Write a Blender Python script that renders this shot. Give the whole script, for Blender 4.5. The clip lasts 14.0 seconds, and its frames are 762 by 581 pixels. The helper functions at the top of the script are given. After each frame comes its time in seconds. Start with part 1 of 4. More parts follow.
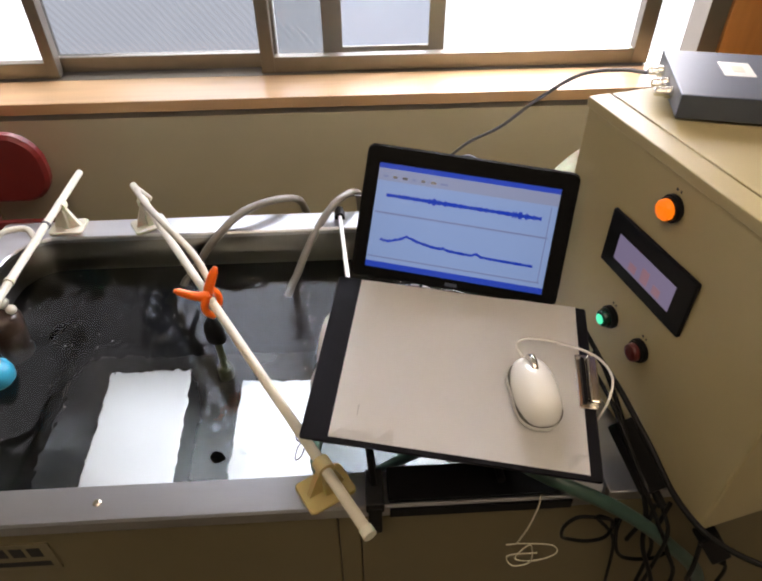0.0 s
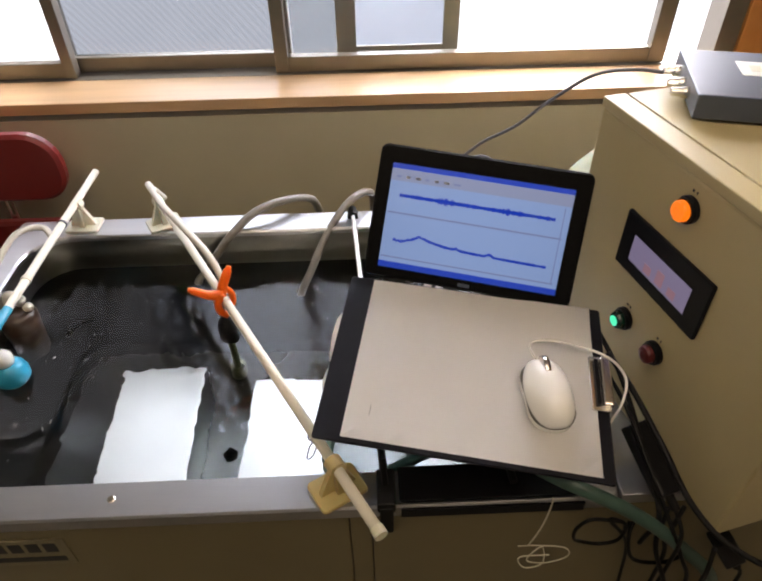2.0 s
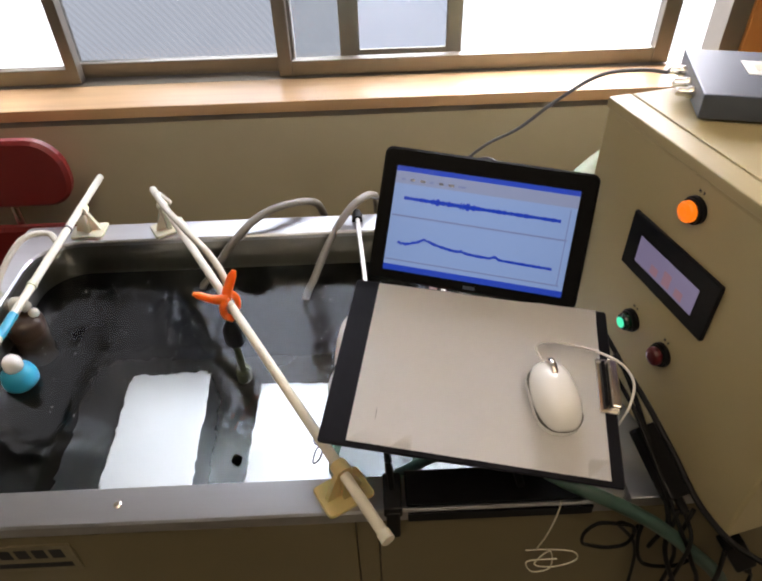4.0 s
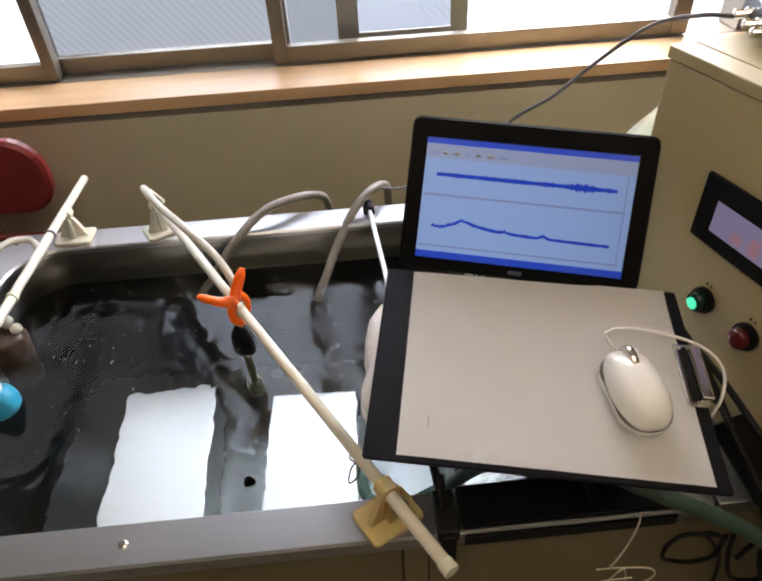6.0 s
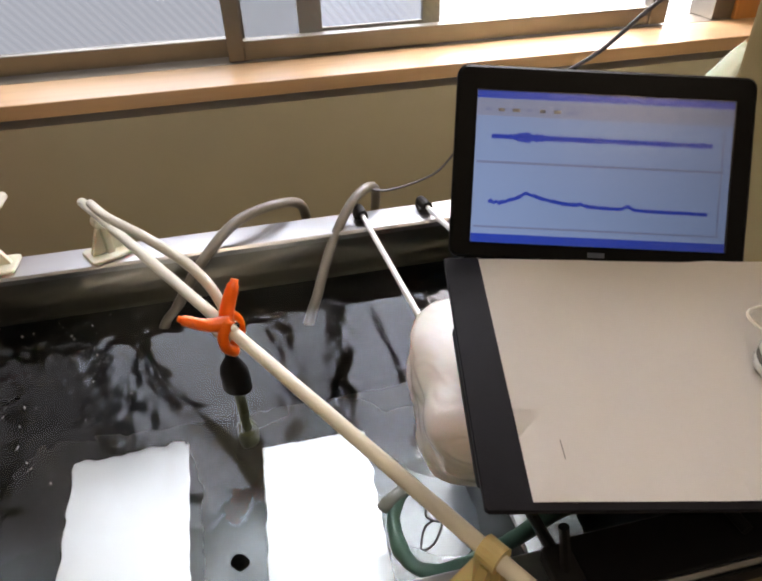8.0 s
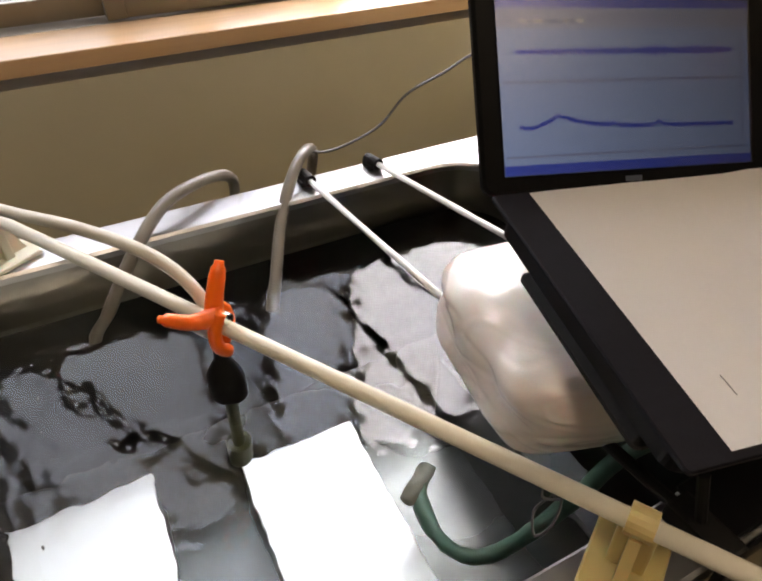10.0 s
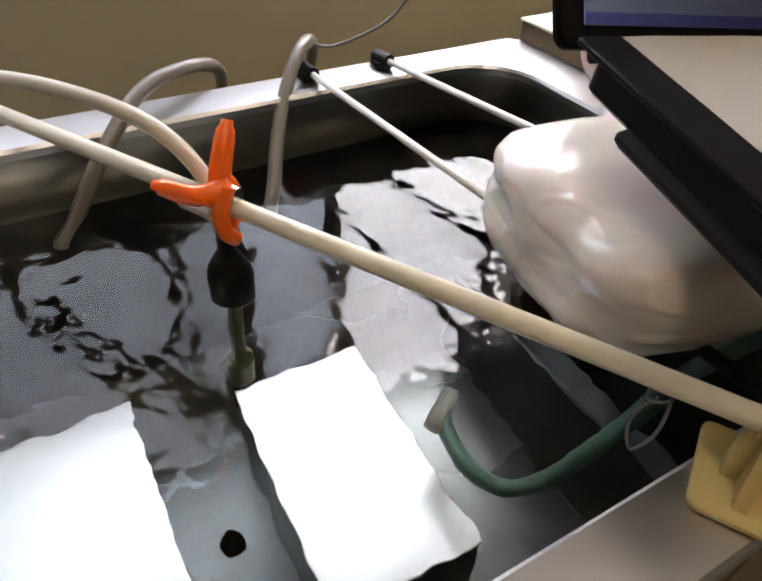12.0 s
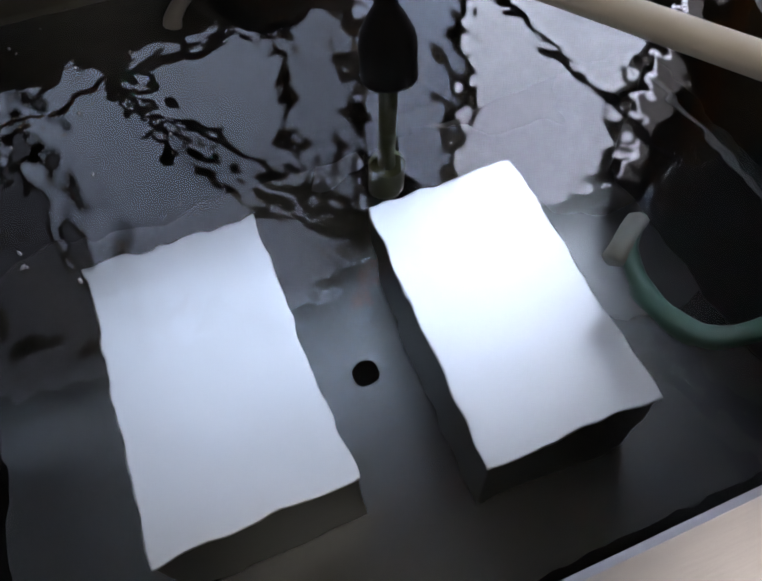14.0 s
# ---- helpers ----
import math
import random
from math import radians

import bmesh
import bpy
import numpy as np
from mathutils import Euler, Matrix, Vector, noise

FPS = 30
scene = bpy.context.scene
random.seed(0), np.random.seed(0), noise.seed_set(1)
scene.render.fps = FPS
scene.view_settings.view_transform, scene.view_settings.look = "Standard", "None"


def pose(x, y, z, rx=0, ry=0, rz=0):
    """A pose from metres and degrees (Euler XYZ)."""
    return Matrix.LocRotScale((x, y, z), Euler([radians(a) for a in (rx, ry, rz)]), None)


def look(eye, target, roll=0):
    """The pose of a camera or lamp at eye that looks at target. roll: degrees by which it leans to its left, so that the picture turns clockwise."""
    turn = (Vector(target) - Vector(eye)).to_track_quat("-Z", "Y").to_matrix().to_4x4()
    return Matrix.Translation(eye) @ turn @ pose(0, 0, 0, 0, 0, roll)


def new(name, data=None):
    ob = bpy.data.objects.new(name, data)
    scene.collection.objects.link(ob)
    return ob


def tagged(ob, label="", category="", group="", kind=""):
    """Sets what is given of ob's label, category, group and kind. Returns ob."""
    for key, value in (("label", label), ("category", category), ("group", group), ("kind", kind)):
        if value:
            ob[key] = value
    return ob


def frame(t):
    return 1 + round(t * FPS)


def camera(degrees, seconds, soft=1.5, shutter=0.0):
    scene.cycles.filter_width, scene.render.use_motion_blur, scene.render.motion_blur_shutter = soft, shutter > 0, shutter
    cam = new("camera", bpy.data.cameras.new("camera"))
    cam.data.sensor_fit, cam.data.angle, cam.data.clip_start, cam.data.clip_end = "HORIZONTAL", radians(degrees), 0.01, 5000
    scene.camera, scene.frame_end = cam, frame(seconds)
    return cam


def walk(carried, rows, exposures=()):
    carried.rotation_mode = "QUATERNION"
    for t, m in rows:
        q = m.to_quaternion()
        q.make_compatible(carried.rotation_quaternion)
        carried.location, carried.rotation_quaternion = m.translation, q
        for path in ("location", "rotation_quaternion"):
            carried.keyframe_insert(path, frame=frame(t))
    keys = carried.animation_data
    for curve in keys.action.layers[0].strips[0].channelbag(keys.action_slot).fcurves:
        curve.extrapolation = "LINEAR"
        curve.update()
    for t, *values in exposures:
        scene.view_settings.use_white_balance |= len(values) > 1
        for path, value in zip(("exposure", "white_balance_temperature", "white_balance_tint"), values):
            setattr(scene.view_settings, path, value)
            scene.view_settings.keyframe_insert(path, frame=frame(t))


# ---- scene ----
cam = camera(63.6, 14.0, soft=2.2)
PATH = [
    (0, (-0.101, -0.445, 1.584), (-0.023, 1.071, 0.282), -0.4),
    (0.5, (-0.1, -0.441, 1.587), (-0.044, 1.076, 0.284), -0.8),
    (1, (-0.1, -0.44, 1.588), (-0.053, 1.077, 0.286), -1.1),
    (1.5, (-0.1, -0.441, 1.588), (-0.06, 1.075, 0.284), -1.3),
    (2, (-0.101, -0.444, 1.586), (-0.064, 1.071, 0.281), -1.1),
    (2.5, (-0.103, -0.446, 1.587), (-0.07, 1.069, 0.282), -0.9),
    (3, (-0.1, -0.445, 1.587), (-0.069, 1.073, 0.286), -1.2),
    (5.5, (-0.122, -0.411, 1.544), (-0.088, 1.119, 0.257), -3.0),
    (6, (-0.161, -0.37, 1.497), (-0.095, 1.17, 0.223), -3.5),
    (6.5, (-0.205, -0.334, 1.456), (-0.095, 1.212, 0.192), -3.7),
    (7, (-0.248, -0.315, 1.433), (-0.067, 1.259, 0.212), -3.9),
    (7.5, (-0.281, -0.299, 1.405), (-0.027, 1.288, 0.215), -3.8),
    (8, (-0.282, -0.237, 1.351), (0.044, 1.353, 0.182), -2.0),
    (8.5, (-0.288, -0.169, 1.309), (0.122, 1.379, 0.11), -0.1),
    (9, (-0.341, -0.135, 1.29), (0.178, 1.359, 0.067), -1.8),
    (11.5, (-0.428, -0.102, 1.227), (0.46, 1.219, 0.017), 3.7),
    (12, (-0.441, -0.058, 1.165), (0.354, 1.232, -0.14), 2.8),
    (12.5, (-0.457, -0.016, 1.123), (0.198, 1.212, -0.314), 0.9),
    (13, (-0.467, 0.004, 1.091), (0.075, 1.17, -0.441), -0.5),
    (13.5, (-0.462, 0.012, 1.079), (-0.029, 1.121, -0.528), -2.9),
    (14, (-0.464, 0.015, 1.072), (-0.115, 1.095, -0.574), -4.9),
]
walk(cam, [(t, look(eye, target, roll)) for t, eye, target, roll in PATH], [(0, 0.36, 6700, 21), (6.5, 0.32, 6500, 19), (9, 0.25, 7050, 22), (11.5, 0.23, 7050, 20), (12.2, 0.08, 6600, 20), (13, -0.32, 6100, 23), (14, -0.65, 5750, 23)])

# ---- light ----
world = bpy.data.worlds.new("world")
scene.world = world
world.use_nodes = True
wn = world.node_tree.nodes
sky = wn.new("ShaderNodeTexSky")
sky.sky_type, sky.sun_disc, sky.sun_elevation, sky.sun_rotation = "NISHITA", False, radians(40), radians(20)
wn["Background"].inputs["Strength"].default_value = 0.1
world.node_tree.links.new(sky.outputs[0], wn["Background"].inputs["Color"])

# ---- materials ----
def mat(name, color, rough=0.5, metal=0.0, grain=0.0, scale=40.0, bump=0.0, bump_scale=200.0, spec=0.5, dirt=None, stretch=(1, 1, 1), **more):
    m = bpy.data.materials.new(name)
    m.use_nodes = True
    nt = m.node_tree
    n, l = nt.nodes, nt.links
    b = n["Principled BSDF"]
    b.inputs["Base Color"].default_value = (*color, 1)
    b.inputs["Roughness"].default_value = rough
    b.inputs["Metallic"].default_value = metal
    b.inputs["Specular IOR Level"].default_value = spec
    for k, v in more.items():
        b.inputs[k.replace("_", " ")].default_value = v
    tc = n.new("ShaderNodeTexCoord")
    mp = n.new("ShaderNodeMapping")
    mp.inputs["Scale"].default_value = stretch
    l.new(tc.outputs["Object"], mp.inputs["Vector"])
    if grain:
        t1, t2 = n.new("ShaderNodeTexNoise"), n.new("ShaderNodeTexNoise")
        t1.inputs["Scale"].default_value, t2.inputs["Scale"].default_value = scale, scale * 0.13
        t1.inputs["Detail"].default_value, t2.inputs["Detail"].default_value = 5, 3
        l.new(mp.outputs[0], t1.inputs["Vector"])
        l.new(mp.outputs[0], t2.inputs["Vector"])
        add = n.new("ShaderNodeMath")
        add.operation = "ADD"
        l.new(t1.outputs["Fac"], add.inputs[0])
        l.new(t2.outputs["Fac"], add.inputs[1])
        ramp = n.new("ShaderNodeMapRange")
        ramp.inputs["From Min"].default_value, ramp.inputs["From Max"].default_value = 0.6, 1.4
        l.new(add.outputs[0], ramp.inputs["Value"])
        mix = n.new("ShaderNodeMix")
        mix.data_type = "RGBA"
        low = dirt or tuple(c * (1 - grain) for c in color)
        mix.inputs["A"].default_value = (*low, 1)
        mix.inputs["B"].default_value = (*[min(1, c * (1 + grain * 0.5)) for c in color], 1)
        l.new(ramp.outputs[0], mix.inputs["Factor"])
        l.new(mix.outputs["Result"], b.inputs["Base Color"])
        rr = n.new("ShaderNodeMapRange")
        rr.inputs["To Min"].default_value, rr.inputs["To Max"].default_value = rough * 0.8, min(1, rough * 1.2)
        l.new(t2.outputs["Fac"], rr.inputs["Value"])
        l.new(rr.outputs[0], b.inputs["Roughness"])
    if bump:
        t3, bp = n.new("ShaderNodeTexNoise"), n.new("ShaderNodeBump")
        t3.inputs["Scale"].default_value, t3.inputs["Detail"].default_value = bump_scale, 4
        bp.inputs["Strength"].default_value, bp.inputs["Distance"].default_value = bump, 0.002
        l.new(mp.outputs[0], t3.inputs["Vector"])
        l.new(t3.outputs["Fac"], bp.inputs["Height"])
        l.new(bp.outputs[0], b.inputs["Normal"])
    return m


def glow(name, color, strength):
    m = bpy.data.materials.new(name)
    m.use_nodes = True
    b = m.node_tree.nodes["Principled BSDF"]
    b.inputs["Base Color"].default_value = (*[c * 0.08 for c in color], 1)
    b.inputs["Roughness"].default_value = 0.35
    b.inputs["Emission Color"].default_value = (*color, 1)
    b.inputs["Emission Strength"].default_value = strength
    return m


STEEL = mat("brushed stainless steel", (0.58, 0.58, 0.585), 0.3, 1.0, 0.12, 30, 0.05, 500, stretch=(0.1, 1, 1))
# Underwater shade is put into the wall colour; floor and splash wall stay paler.
BASIN = mat("mottled basin steel with painted shade", (0.045, 0.044, 0.04), 0.3, 1.0, 0.25, 14, 0.05, 300)
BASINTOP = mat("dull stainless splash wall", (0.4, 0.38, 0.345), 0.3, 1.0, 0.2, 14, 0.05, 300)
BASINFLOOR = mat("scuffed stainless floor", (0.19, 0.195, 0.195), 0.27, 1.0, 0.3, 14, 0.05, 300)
HOLE = mat("black hole in the floor", (0.003, 0.003, 0.003), 0.9, spec=0.0)
# Block sides: aluminium darkened in colour for the dim tank they mirror.
CASE = mat("aluminium with painted side shade", (0.12, 0.122, 0.118), 0.3, 1.0, 0.3, 14, 0.05, 300)
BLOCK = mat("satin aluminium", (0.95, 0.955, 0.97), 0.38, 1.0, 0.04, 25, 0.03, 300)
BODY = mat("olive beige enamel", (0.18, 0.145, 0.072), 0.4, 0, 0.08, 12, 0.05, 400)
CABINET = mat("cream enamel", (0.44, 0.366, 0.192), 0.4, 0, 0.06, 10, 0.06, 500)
WALL = mat("beige wall paint", (0.44, 0.4, 0.29), 0.7, 0, 0.07, 8, 0.1, 250)
PLASTER = mat("off-white plaster", (0.44, 0.41, 0.34), 0.8, 0, 0.06, 6, 0.1, 120)
FLOORING = mat("grey-brown linoleum", (0.16, 0.14, 0.11), 0.5, 0, 0.25, 9)
WOOD = mat("varnished sill wood", (0.52, 0.33, 0.17), 0.3, 0, 0.3, 18, 0.08, 60, stretch=(0.15, 2, 2))
TRIMWOOD = mat("orange-brown timber", (0.5, 0.22, 0.06), 0.4, 0, 0.25, 20, stretch=(2, 2, 0.15))
TRIM = mat("brown raw wood", (0.13, 0.09, 0.045), 0.6, 0, 0.25, 25, stretch=(2, 0.2, 2))
FLAP = mat("pale green-white plastic", (0.72, 0.76, 0.68), 0.35, 0, 0.05, 20, Subsurface_Weight=0.15)
BRONZE = mat("bronze anodised aluminium", (0.25, 0.225, 0.185), 0.38, 0.85, 0.1, 30)
BLACK = mat("black plastic", (0.008, 0.008, 0.009), 0.35, 0, 0.2, 60, spec=0.12)
BOARD = mat("black clipboard leatherette", (0.008, 0.008, 0.011), 0.45, 0, 0.2, 90, 0.12, 900, spec=0.1)
RUBBER = mat("black rubber", (0.008, 0.008, 0.008), 0.55, 0, 0.2, 80, spec=0.25)
BEZEL = mat("satin black bezel", (0.006, 0.006, 0.006), 0.4, 0, 0.2, 60, spec=0.05)
PAPER = mat("white paper", (0.92, 0.9, 0.86), 0.8, 0, 0.025, 14, 0.04, 120)
MOUSE = mat("glossy white plastic", (0.78, 0.77, 0.72), 0.16, 0, 0.02, 20, Coat_Weight=0.4)
SKIRT = mat("smoky grey plastic", (0.13, 0.125, 0.11), 0.25, 0, 0.05, 30)
CREAM = mat("aged cream plastic", (0.68, 0.65, 0.52), 0.42, 0, 0.12, 40, Subsurface_Weight=0.1)
OCHRE = mat("yellowed nylon", (0.57, 0.44, 0.18), 0.42, 0, 0.14, 40, Subsurface_Weight=0.15)
ROD = mat("ivory pipe", (0.74, 0.7, 0.58), 0.36, 0, 0.09, 30, stretch=(1, 1, 1))
STICK = mat("white rod", (0.82, 0.81, 0.78), 0.3, 0, 0.05, 40)
ORANGE = mat("fluorescent orange plastic", (1.0, 0.15, 0.006), 0.32, 0, 0.06, 40, Subsurface_Weight=0.1)
HOSE = mat("grey hose", (0.2, 0.182, 0.155), 0.3, 0, 0.15, 40)
PALEHOSE = mat("pale grey tube", (0.6, 0.57, 0.48), 0.4, 0, 0.1, 40)
BAG = mat("white polythene", (0.62, 0.58, 0.52), 0.16, 0, 0.06, 16, 0.35, 38, Subsurface_Weight=0.25, Subsurface_Scale=0.02)
GREEN = mat("green hose", (0.075, 0.155, 0.115), 0.3, 0, 0.3, 30, Transmission_Weight=0.45)
NOZZLE = mat("dull grey plastic", (0.3, 0.31, 0.27), 0.4, 0, 0.15, 40)
REDCHAIR = mat("dark red vinyl", (0.15, 0.009, 0.007), 0.42, 0, 0.12, 30, 0.05, 200)
BLUE = mat("turquoise plastic", (0.02, 0.36, 0.55), 0.35, 0, 0.1, 40)
BROWN = mat("wet brown rubber", (0.05, 0.03, 0.02), 0.3, 0, 0.4, 60)
AMP = mat("blue-grey enamel", (0.07, 0.085, 0.115), 0.42, 0.1, 0.08, 40)
NICKEL = mat("nickel plating", (0.75, 0.72, 0.65), 0.2, 1.0)
CABLE = mat("dark grey cable", (0.1, 0.1, 0.115), 0.45)
BLACKCABLE = mat("black cable", (0.008, 0.008, 0.008), 0.5, spec=0.2)
WHITECABLE = mat("white cable", (0.7, 0.68, 0.62), 0.4)
STRING = mat("cream string", (0.6, 0.56, 0.42), 0.8)
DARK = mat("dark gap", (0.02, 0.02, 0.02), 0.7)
ALGAE = mat("algae stained rubber", (0.06, 0.07, 0.03), 0.5, 0, 0.5, 60)
STICKER = mat("pale label", (0.75, 0.74, 0.68), 0.5)
PLATE = mat("dull metal plate", (0.22, 0.185, 0.105), 0.4, 0.2, 0.2, 60)
INK = mat("black ink", (0.015, 0.015, 0.015), 0.5)
SCREEN = glow("lit screen", (0.31, 0.48, 0.82), 0.5)
SCREENBAR = glow("screen blue", (0.012, 0.05, 0.4), 0.8)
SCREENGREY = glow("screen grey", (0.28, 0.34, 0.5), 0.6)
SCREENLINE = glow("screen line", (0.2, 0.26, 0.45), 0.6)
TRACE = glow("trace blue", (0.0, 0.035, 0.42), 0.7)
PANELGLOW = glow("panel screen", (0.36, 0.32, 0.5), 0.32)
PANELBAR = glow("panel bars", (0.5, 0.28, 0.34), 0.32)
LAMPORANGE = glow("orange pilot lamp", (1.0, 0.2, 0.004), 0.8)
LAMPGREEN = glow("green pilot lamp", (0.05, 0.8, 0.42), 0.9)
LAMPWARM = glow("warm white diffuser", (1.0, 0.86, 0.63), 6.2)
LENSGREEN = mat("dark green lens", (0.004, 0.03, 0.02), 0.25)
LAMPRED = mat("dark red lens", (0.09, 0.008, 0.008), 0.3)


GLINT = mat("pale ripple glint", (0.36, 0.37, 0.37), 0.15, 0, 0, Transmission_Weight=0.3)


def water_material():
    m = bpy.data.materials.new("water")
    m.use_nodes = True
    b = m.node_tree.nodes["Principled BSDF"]
    b.inputs["Base Color"].default_value = (0.9, 0.96, 0.93, 1)
    b.inputs["Roughness"].default_value = 0.0
    b.inputs["IOR"].default_value = 1.333
    b.inputs["Transmission Weight"].default_value = 1.0
    return m


def pane_material(name, tint, ridge):
    m = bpy.data.materials.new(name)
    m.use_nodes = True
    nt = m.node_tree
    n, l = nt.nodes, nt.links
    out = n["Material Output"]
    n.remove(n["Principled BSDF"])
    tr, gl, mix = n.new("ShaderNodeBsdfTransparent"), n.new("ShaderNodeBsdfGlossy"), n.new("ShaderNodeMixShader")
    gl.inputs["Roughness"].default_value = 0.15
    tc, mp, wave, rg = n.new("ShaderNodeTexCoord"), n.new("ShaderNodeMapping"), n.new("ShaderNodeTexWave"), n.new("ShaderNodeMix")
    mp.inputs["Rotation"].default_value = (0, radians(38), 0)
    wave.inputs["Scale"].default_value, wave.inputs["Distortion"].default_value = 22, 0.6
    rg.data_type = "RGBA"
    rg.inputs["A"].default_value = (*[c * (1 - ridge) for c in tint], 1)
    rg.inputs["B"].default_value = (*tint, 1)
    l.new(tc.outputs["Object"], mp.inputs["Vector"])
    l.new(mp.outputs[0], wave.inputs["Vector"])
    l.new(wave.outputs["Fac"], rg.inputs["Factor"])
    l.new(rg.outputs["Result"], tr.inputs["Color"])
    mix.inputs[0].default_value = 0.04
    l.new(tr.outputs[0], mix.inputs[1])
    l.new(gl.outputs[0], mix.inputs[2])
    l.new(mix.outputs[0], out.inputs["Surface"])
    return m


def dimmer_material():
    """An added sheet whose gloss grows towards grazing views, dimming the screen from the side."""
    m = bpy.data.materials.new("gloss sheet added to dim side views")
    m.use_nodes = True
    n, l = m.node_tree.nodes, m.node_tree.links
    n.remove(n["Principled BSDF"])
    tr, gl, mix, lw = n.new("ShaderNodeBsdfTransparent"), n.new("ShaderNodeBsdfGlossy"), n.new("ShaderNodeMixShader"), n.new("ShaderNodeLayerWeight")
    gl.inputs["Color"].default_value = (0.12, 0.115, 0.11, 1)
    gl.inputs["Roughness"].default_value = 0.3
    lw.inputs["Blend"].default_value = 0.835
    l.new(lw.outputs["Facing"], mix.inputs[0])
    l.new(tr.outputs[0], mix.inputs[1])
    l.new(gl.outputs[0], mix.inputs[2])
    l.new(mix.outputs[0], n["Material Output"].inputs["Surface"])
    return m


def outdoor_material():
    """Overcast sky above a pale yard, with an added dim area on the left."""
    m = bpy.data.materials.new("overcast outdoors")
    m.use_nodes = True
    nt = m.node_tree
    n, l = nt.nodes, nt.links
    out = n["Material Output"]
    n.remove(n["Principled BSDF"])
    em, tc, sep, ramp = n.new("ShaderNodeEmission"), n.new("ShaderNodeTexCoord"), n.new("ShaderNodeSeparateXYZ"), n.new("ShaderNodeMapRange")
    l.new(tc.outputs["Object"], sep.inputs[0])
    l.new(sep.outputs["Z"], ramp.inputs["Value"])
    ramp.inputs["From Min"].default_value, ramp.inputs["From Max"].default_value = 1.25, 1.6
    ramp.inputs["To Min"].default_value, ramp.inputs["To Max"].default_value = YARD, SKY
    em.inputs["Color"].default_value = (0.93, 0.96, 1.0, 1)
    # added: the left sky is dimmed above the yard to darken water reflections
    side, high, both, dim, mul = (n.new("ShaderNodeMapRange"), n.new("ShaderNodeMapRange"), n.new("ShaderNodeMath"), n.new("ShaderNodeMapRange"), n.new("ShaderNodeMath"))
    side.inputs["From Min"].default_value, side.inputs["From Max"].default_value = -1.12, -1.3
    high.inputs["From Min"].default_value, high.inputs["From Max"].default_value = 1.15, 1.3
    dim.inputs["To Min"].default_value, dim.inputs["To Max"].default_value = 1.0, 0.05
    both.operation = mul.operation = "MULTIPLY"
    l.new(sep.outputs["X"], side.inputs["Value"])
    l.new(sep.outputs["Z"], high.inputs["Value"])
    l.new(side.outputs[0], both.inputs[0])
    l.new(high.outputs[0], both.inputs[1])
    l.new(both.outputs[0], dim.inputs["Value"])
    l.new(ramp.outputs[0], mul.inputs[0])
    l.new(dim.outputs[0], mul.inputs[1])
    rise, over = n.new("ShaderNodeMapRange"), n.new("ShaderNodeMath")
    rise.inputs["From Min"].default_value, rise.inputs["From Max"].default_value = 1.6, 4.4
    rise.inputs["To Min"].default_value, rise.inputs["To Max"].default_value = 1.0, ZENITH
    over.operation = "MULTIPLY"
    l.new(sep.outputs["Z"], rise.inputs["Value"])
    l.new(mul.outputs[0], over.inputs[0])
    l.new(rise.outputs[0], over.inputs[1])
    l.new(over.outputs[0], em.inputs["Strength"])
    l.new(em.outputs[0], out.inputs["Surface"])
    return m


YARD, SKY, ZENITH = 1.6, 13.4, 1.8   # low yard, sky at eye height, and how much brighter it is overhead
WATER = water_material()
PANE = pane_material("clear ribbed glass", (0.97, 0.98, 0.98), 0.03)
PANEGREY = pane_material("grey ribbed glass", (0.5, 0.525, 0.545), 0.06)
PANEDOUBLE = pane_material("doubled ribbed glass", (0.62, 0.65, 0.69), 0.03)
OUTDOORS = outdoor_material()
DIMMER = dimmer_material()

# ---- mesh helpers ----
ORIGIN = {}


def thing(name, at, label, category, group="", kind=""):
    ob = new(name)
    ob.location = at
    ORIGIN[ob] = Vector(at)
    return tagged(ob, label, category, group, kind)


def part(name, bm, material, parent=None, label="", smooth=False):
    """One mesh, given in world metres, under its thing or part."""
    o = ORIGIN.get(parent, Vector())
    bmesh.ops.recalc_face_normals(bm, faces=bm.faces)
    bm.transform(Matrix.Translation(-o))
    me = bpy.data.meshes.new(name)
    bm.to_mesh(me)
    bm.free()
    me.materials.append(material)
    if smooth:
        me.polygons.foreach_set("use_smooth", [True] * len(me.polygons))
        me.update()
    ob = new(name, me)
    if parent:
        ob.parent = parent
        ORIGIN[ob] = o
    return tagged(ob, label)


def solo(name, bm, material, label, category, kind="", smooth=False, group=""):
    """A thing that is one mesh."""
    return tagged(part(name, bm, material, None, "", smooth), label, category, group, kind)


def box(x0, x1, y0, y1, z0, z1, bevel=0.0, m=None, seg=2):
    bm = bmesh.new()
    bmesh.ops.create_cube(bm, size=1)
    bm.transform(Matrix.Translation(((x0 + x1) / 2, (y0 + y1) / 2, (z0 + z1) / 2)) @ Matrix.Diagonal((x1 - x0, y1 - y0, z1 - z0, 1)))
    if bevel:
        bmesh.ops.bevel(bm, geom=bm.edges[:], offset=bevel, segments=seg, affect="EDGES", profile=0.6)
    if m:
        bm.transform(m)
    return bm


def joined(*bms):
    out = bmesh.new()
    for b in bms:
        me = bpy.data.meshes.new("tmp")
        b.to_mesh(me)
        b.free()
        out.from_mesh(me)
        bpy.data.meshes.remove(me)
    return out


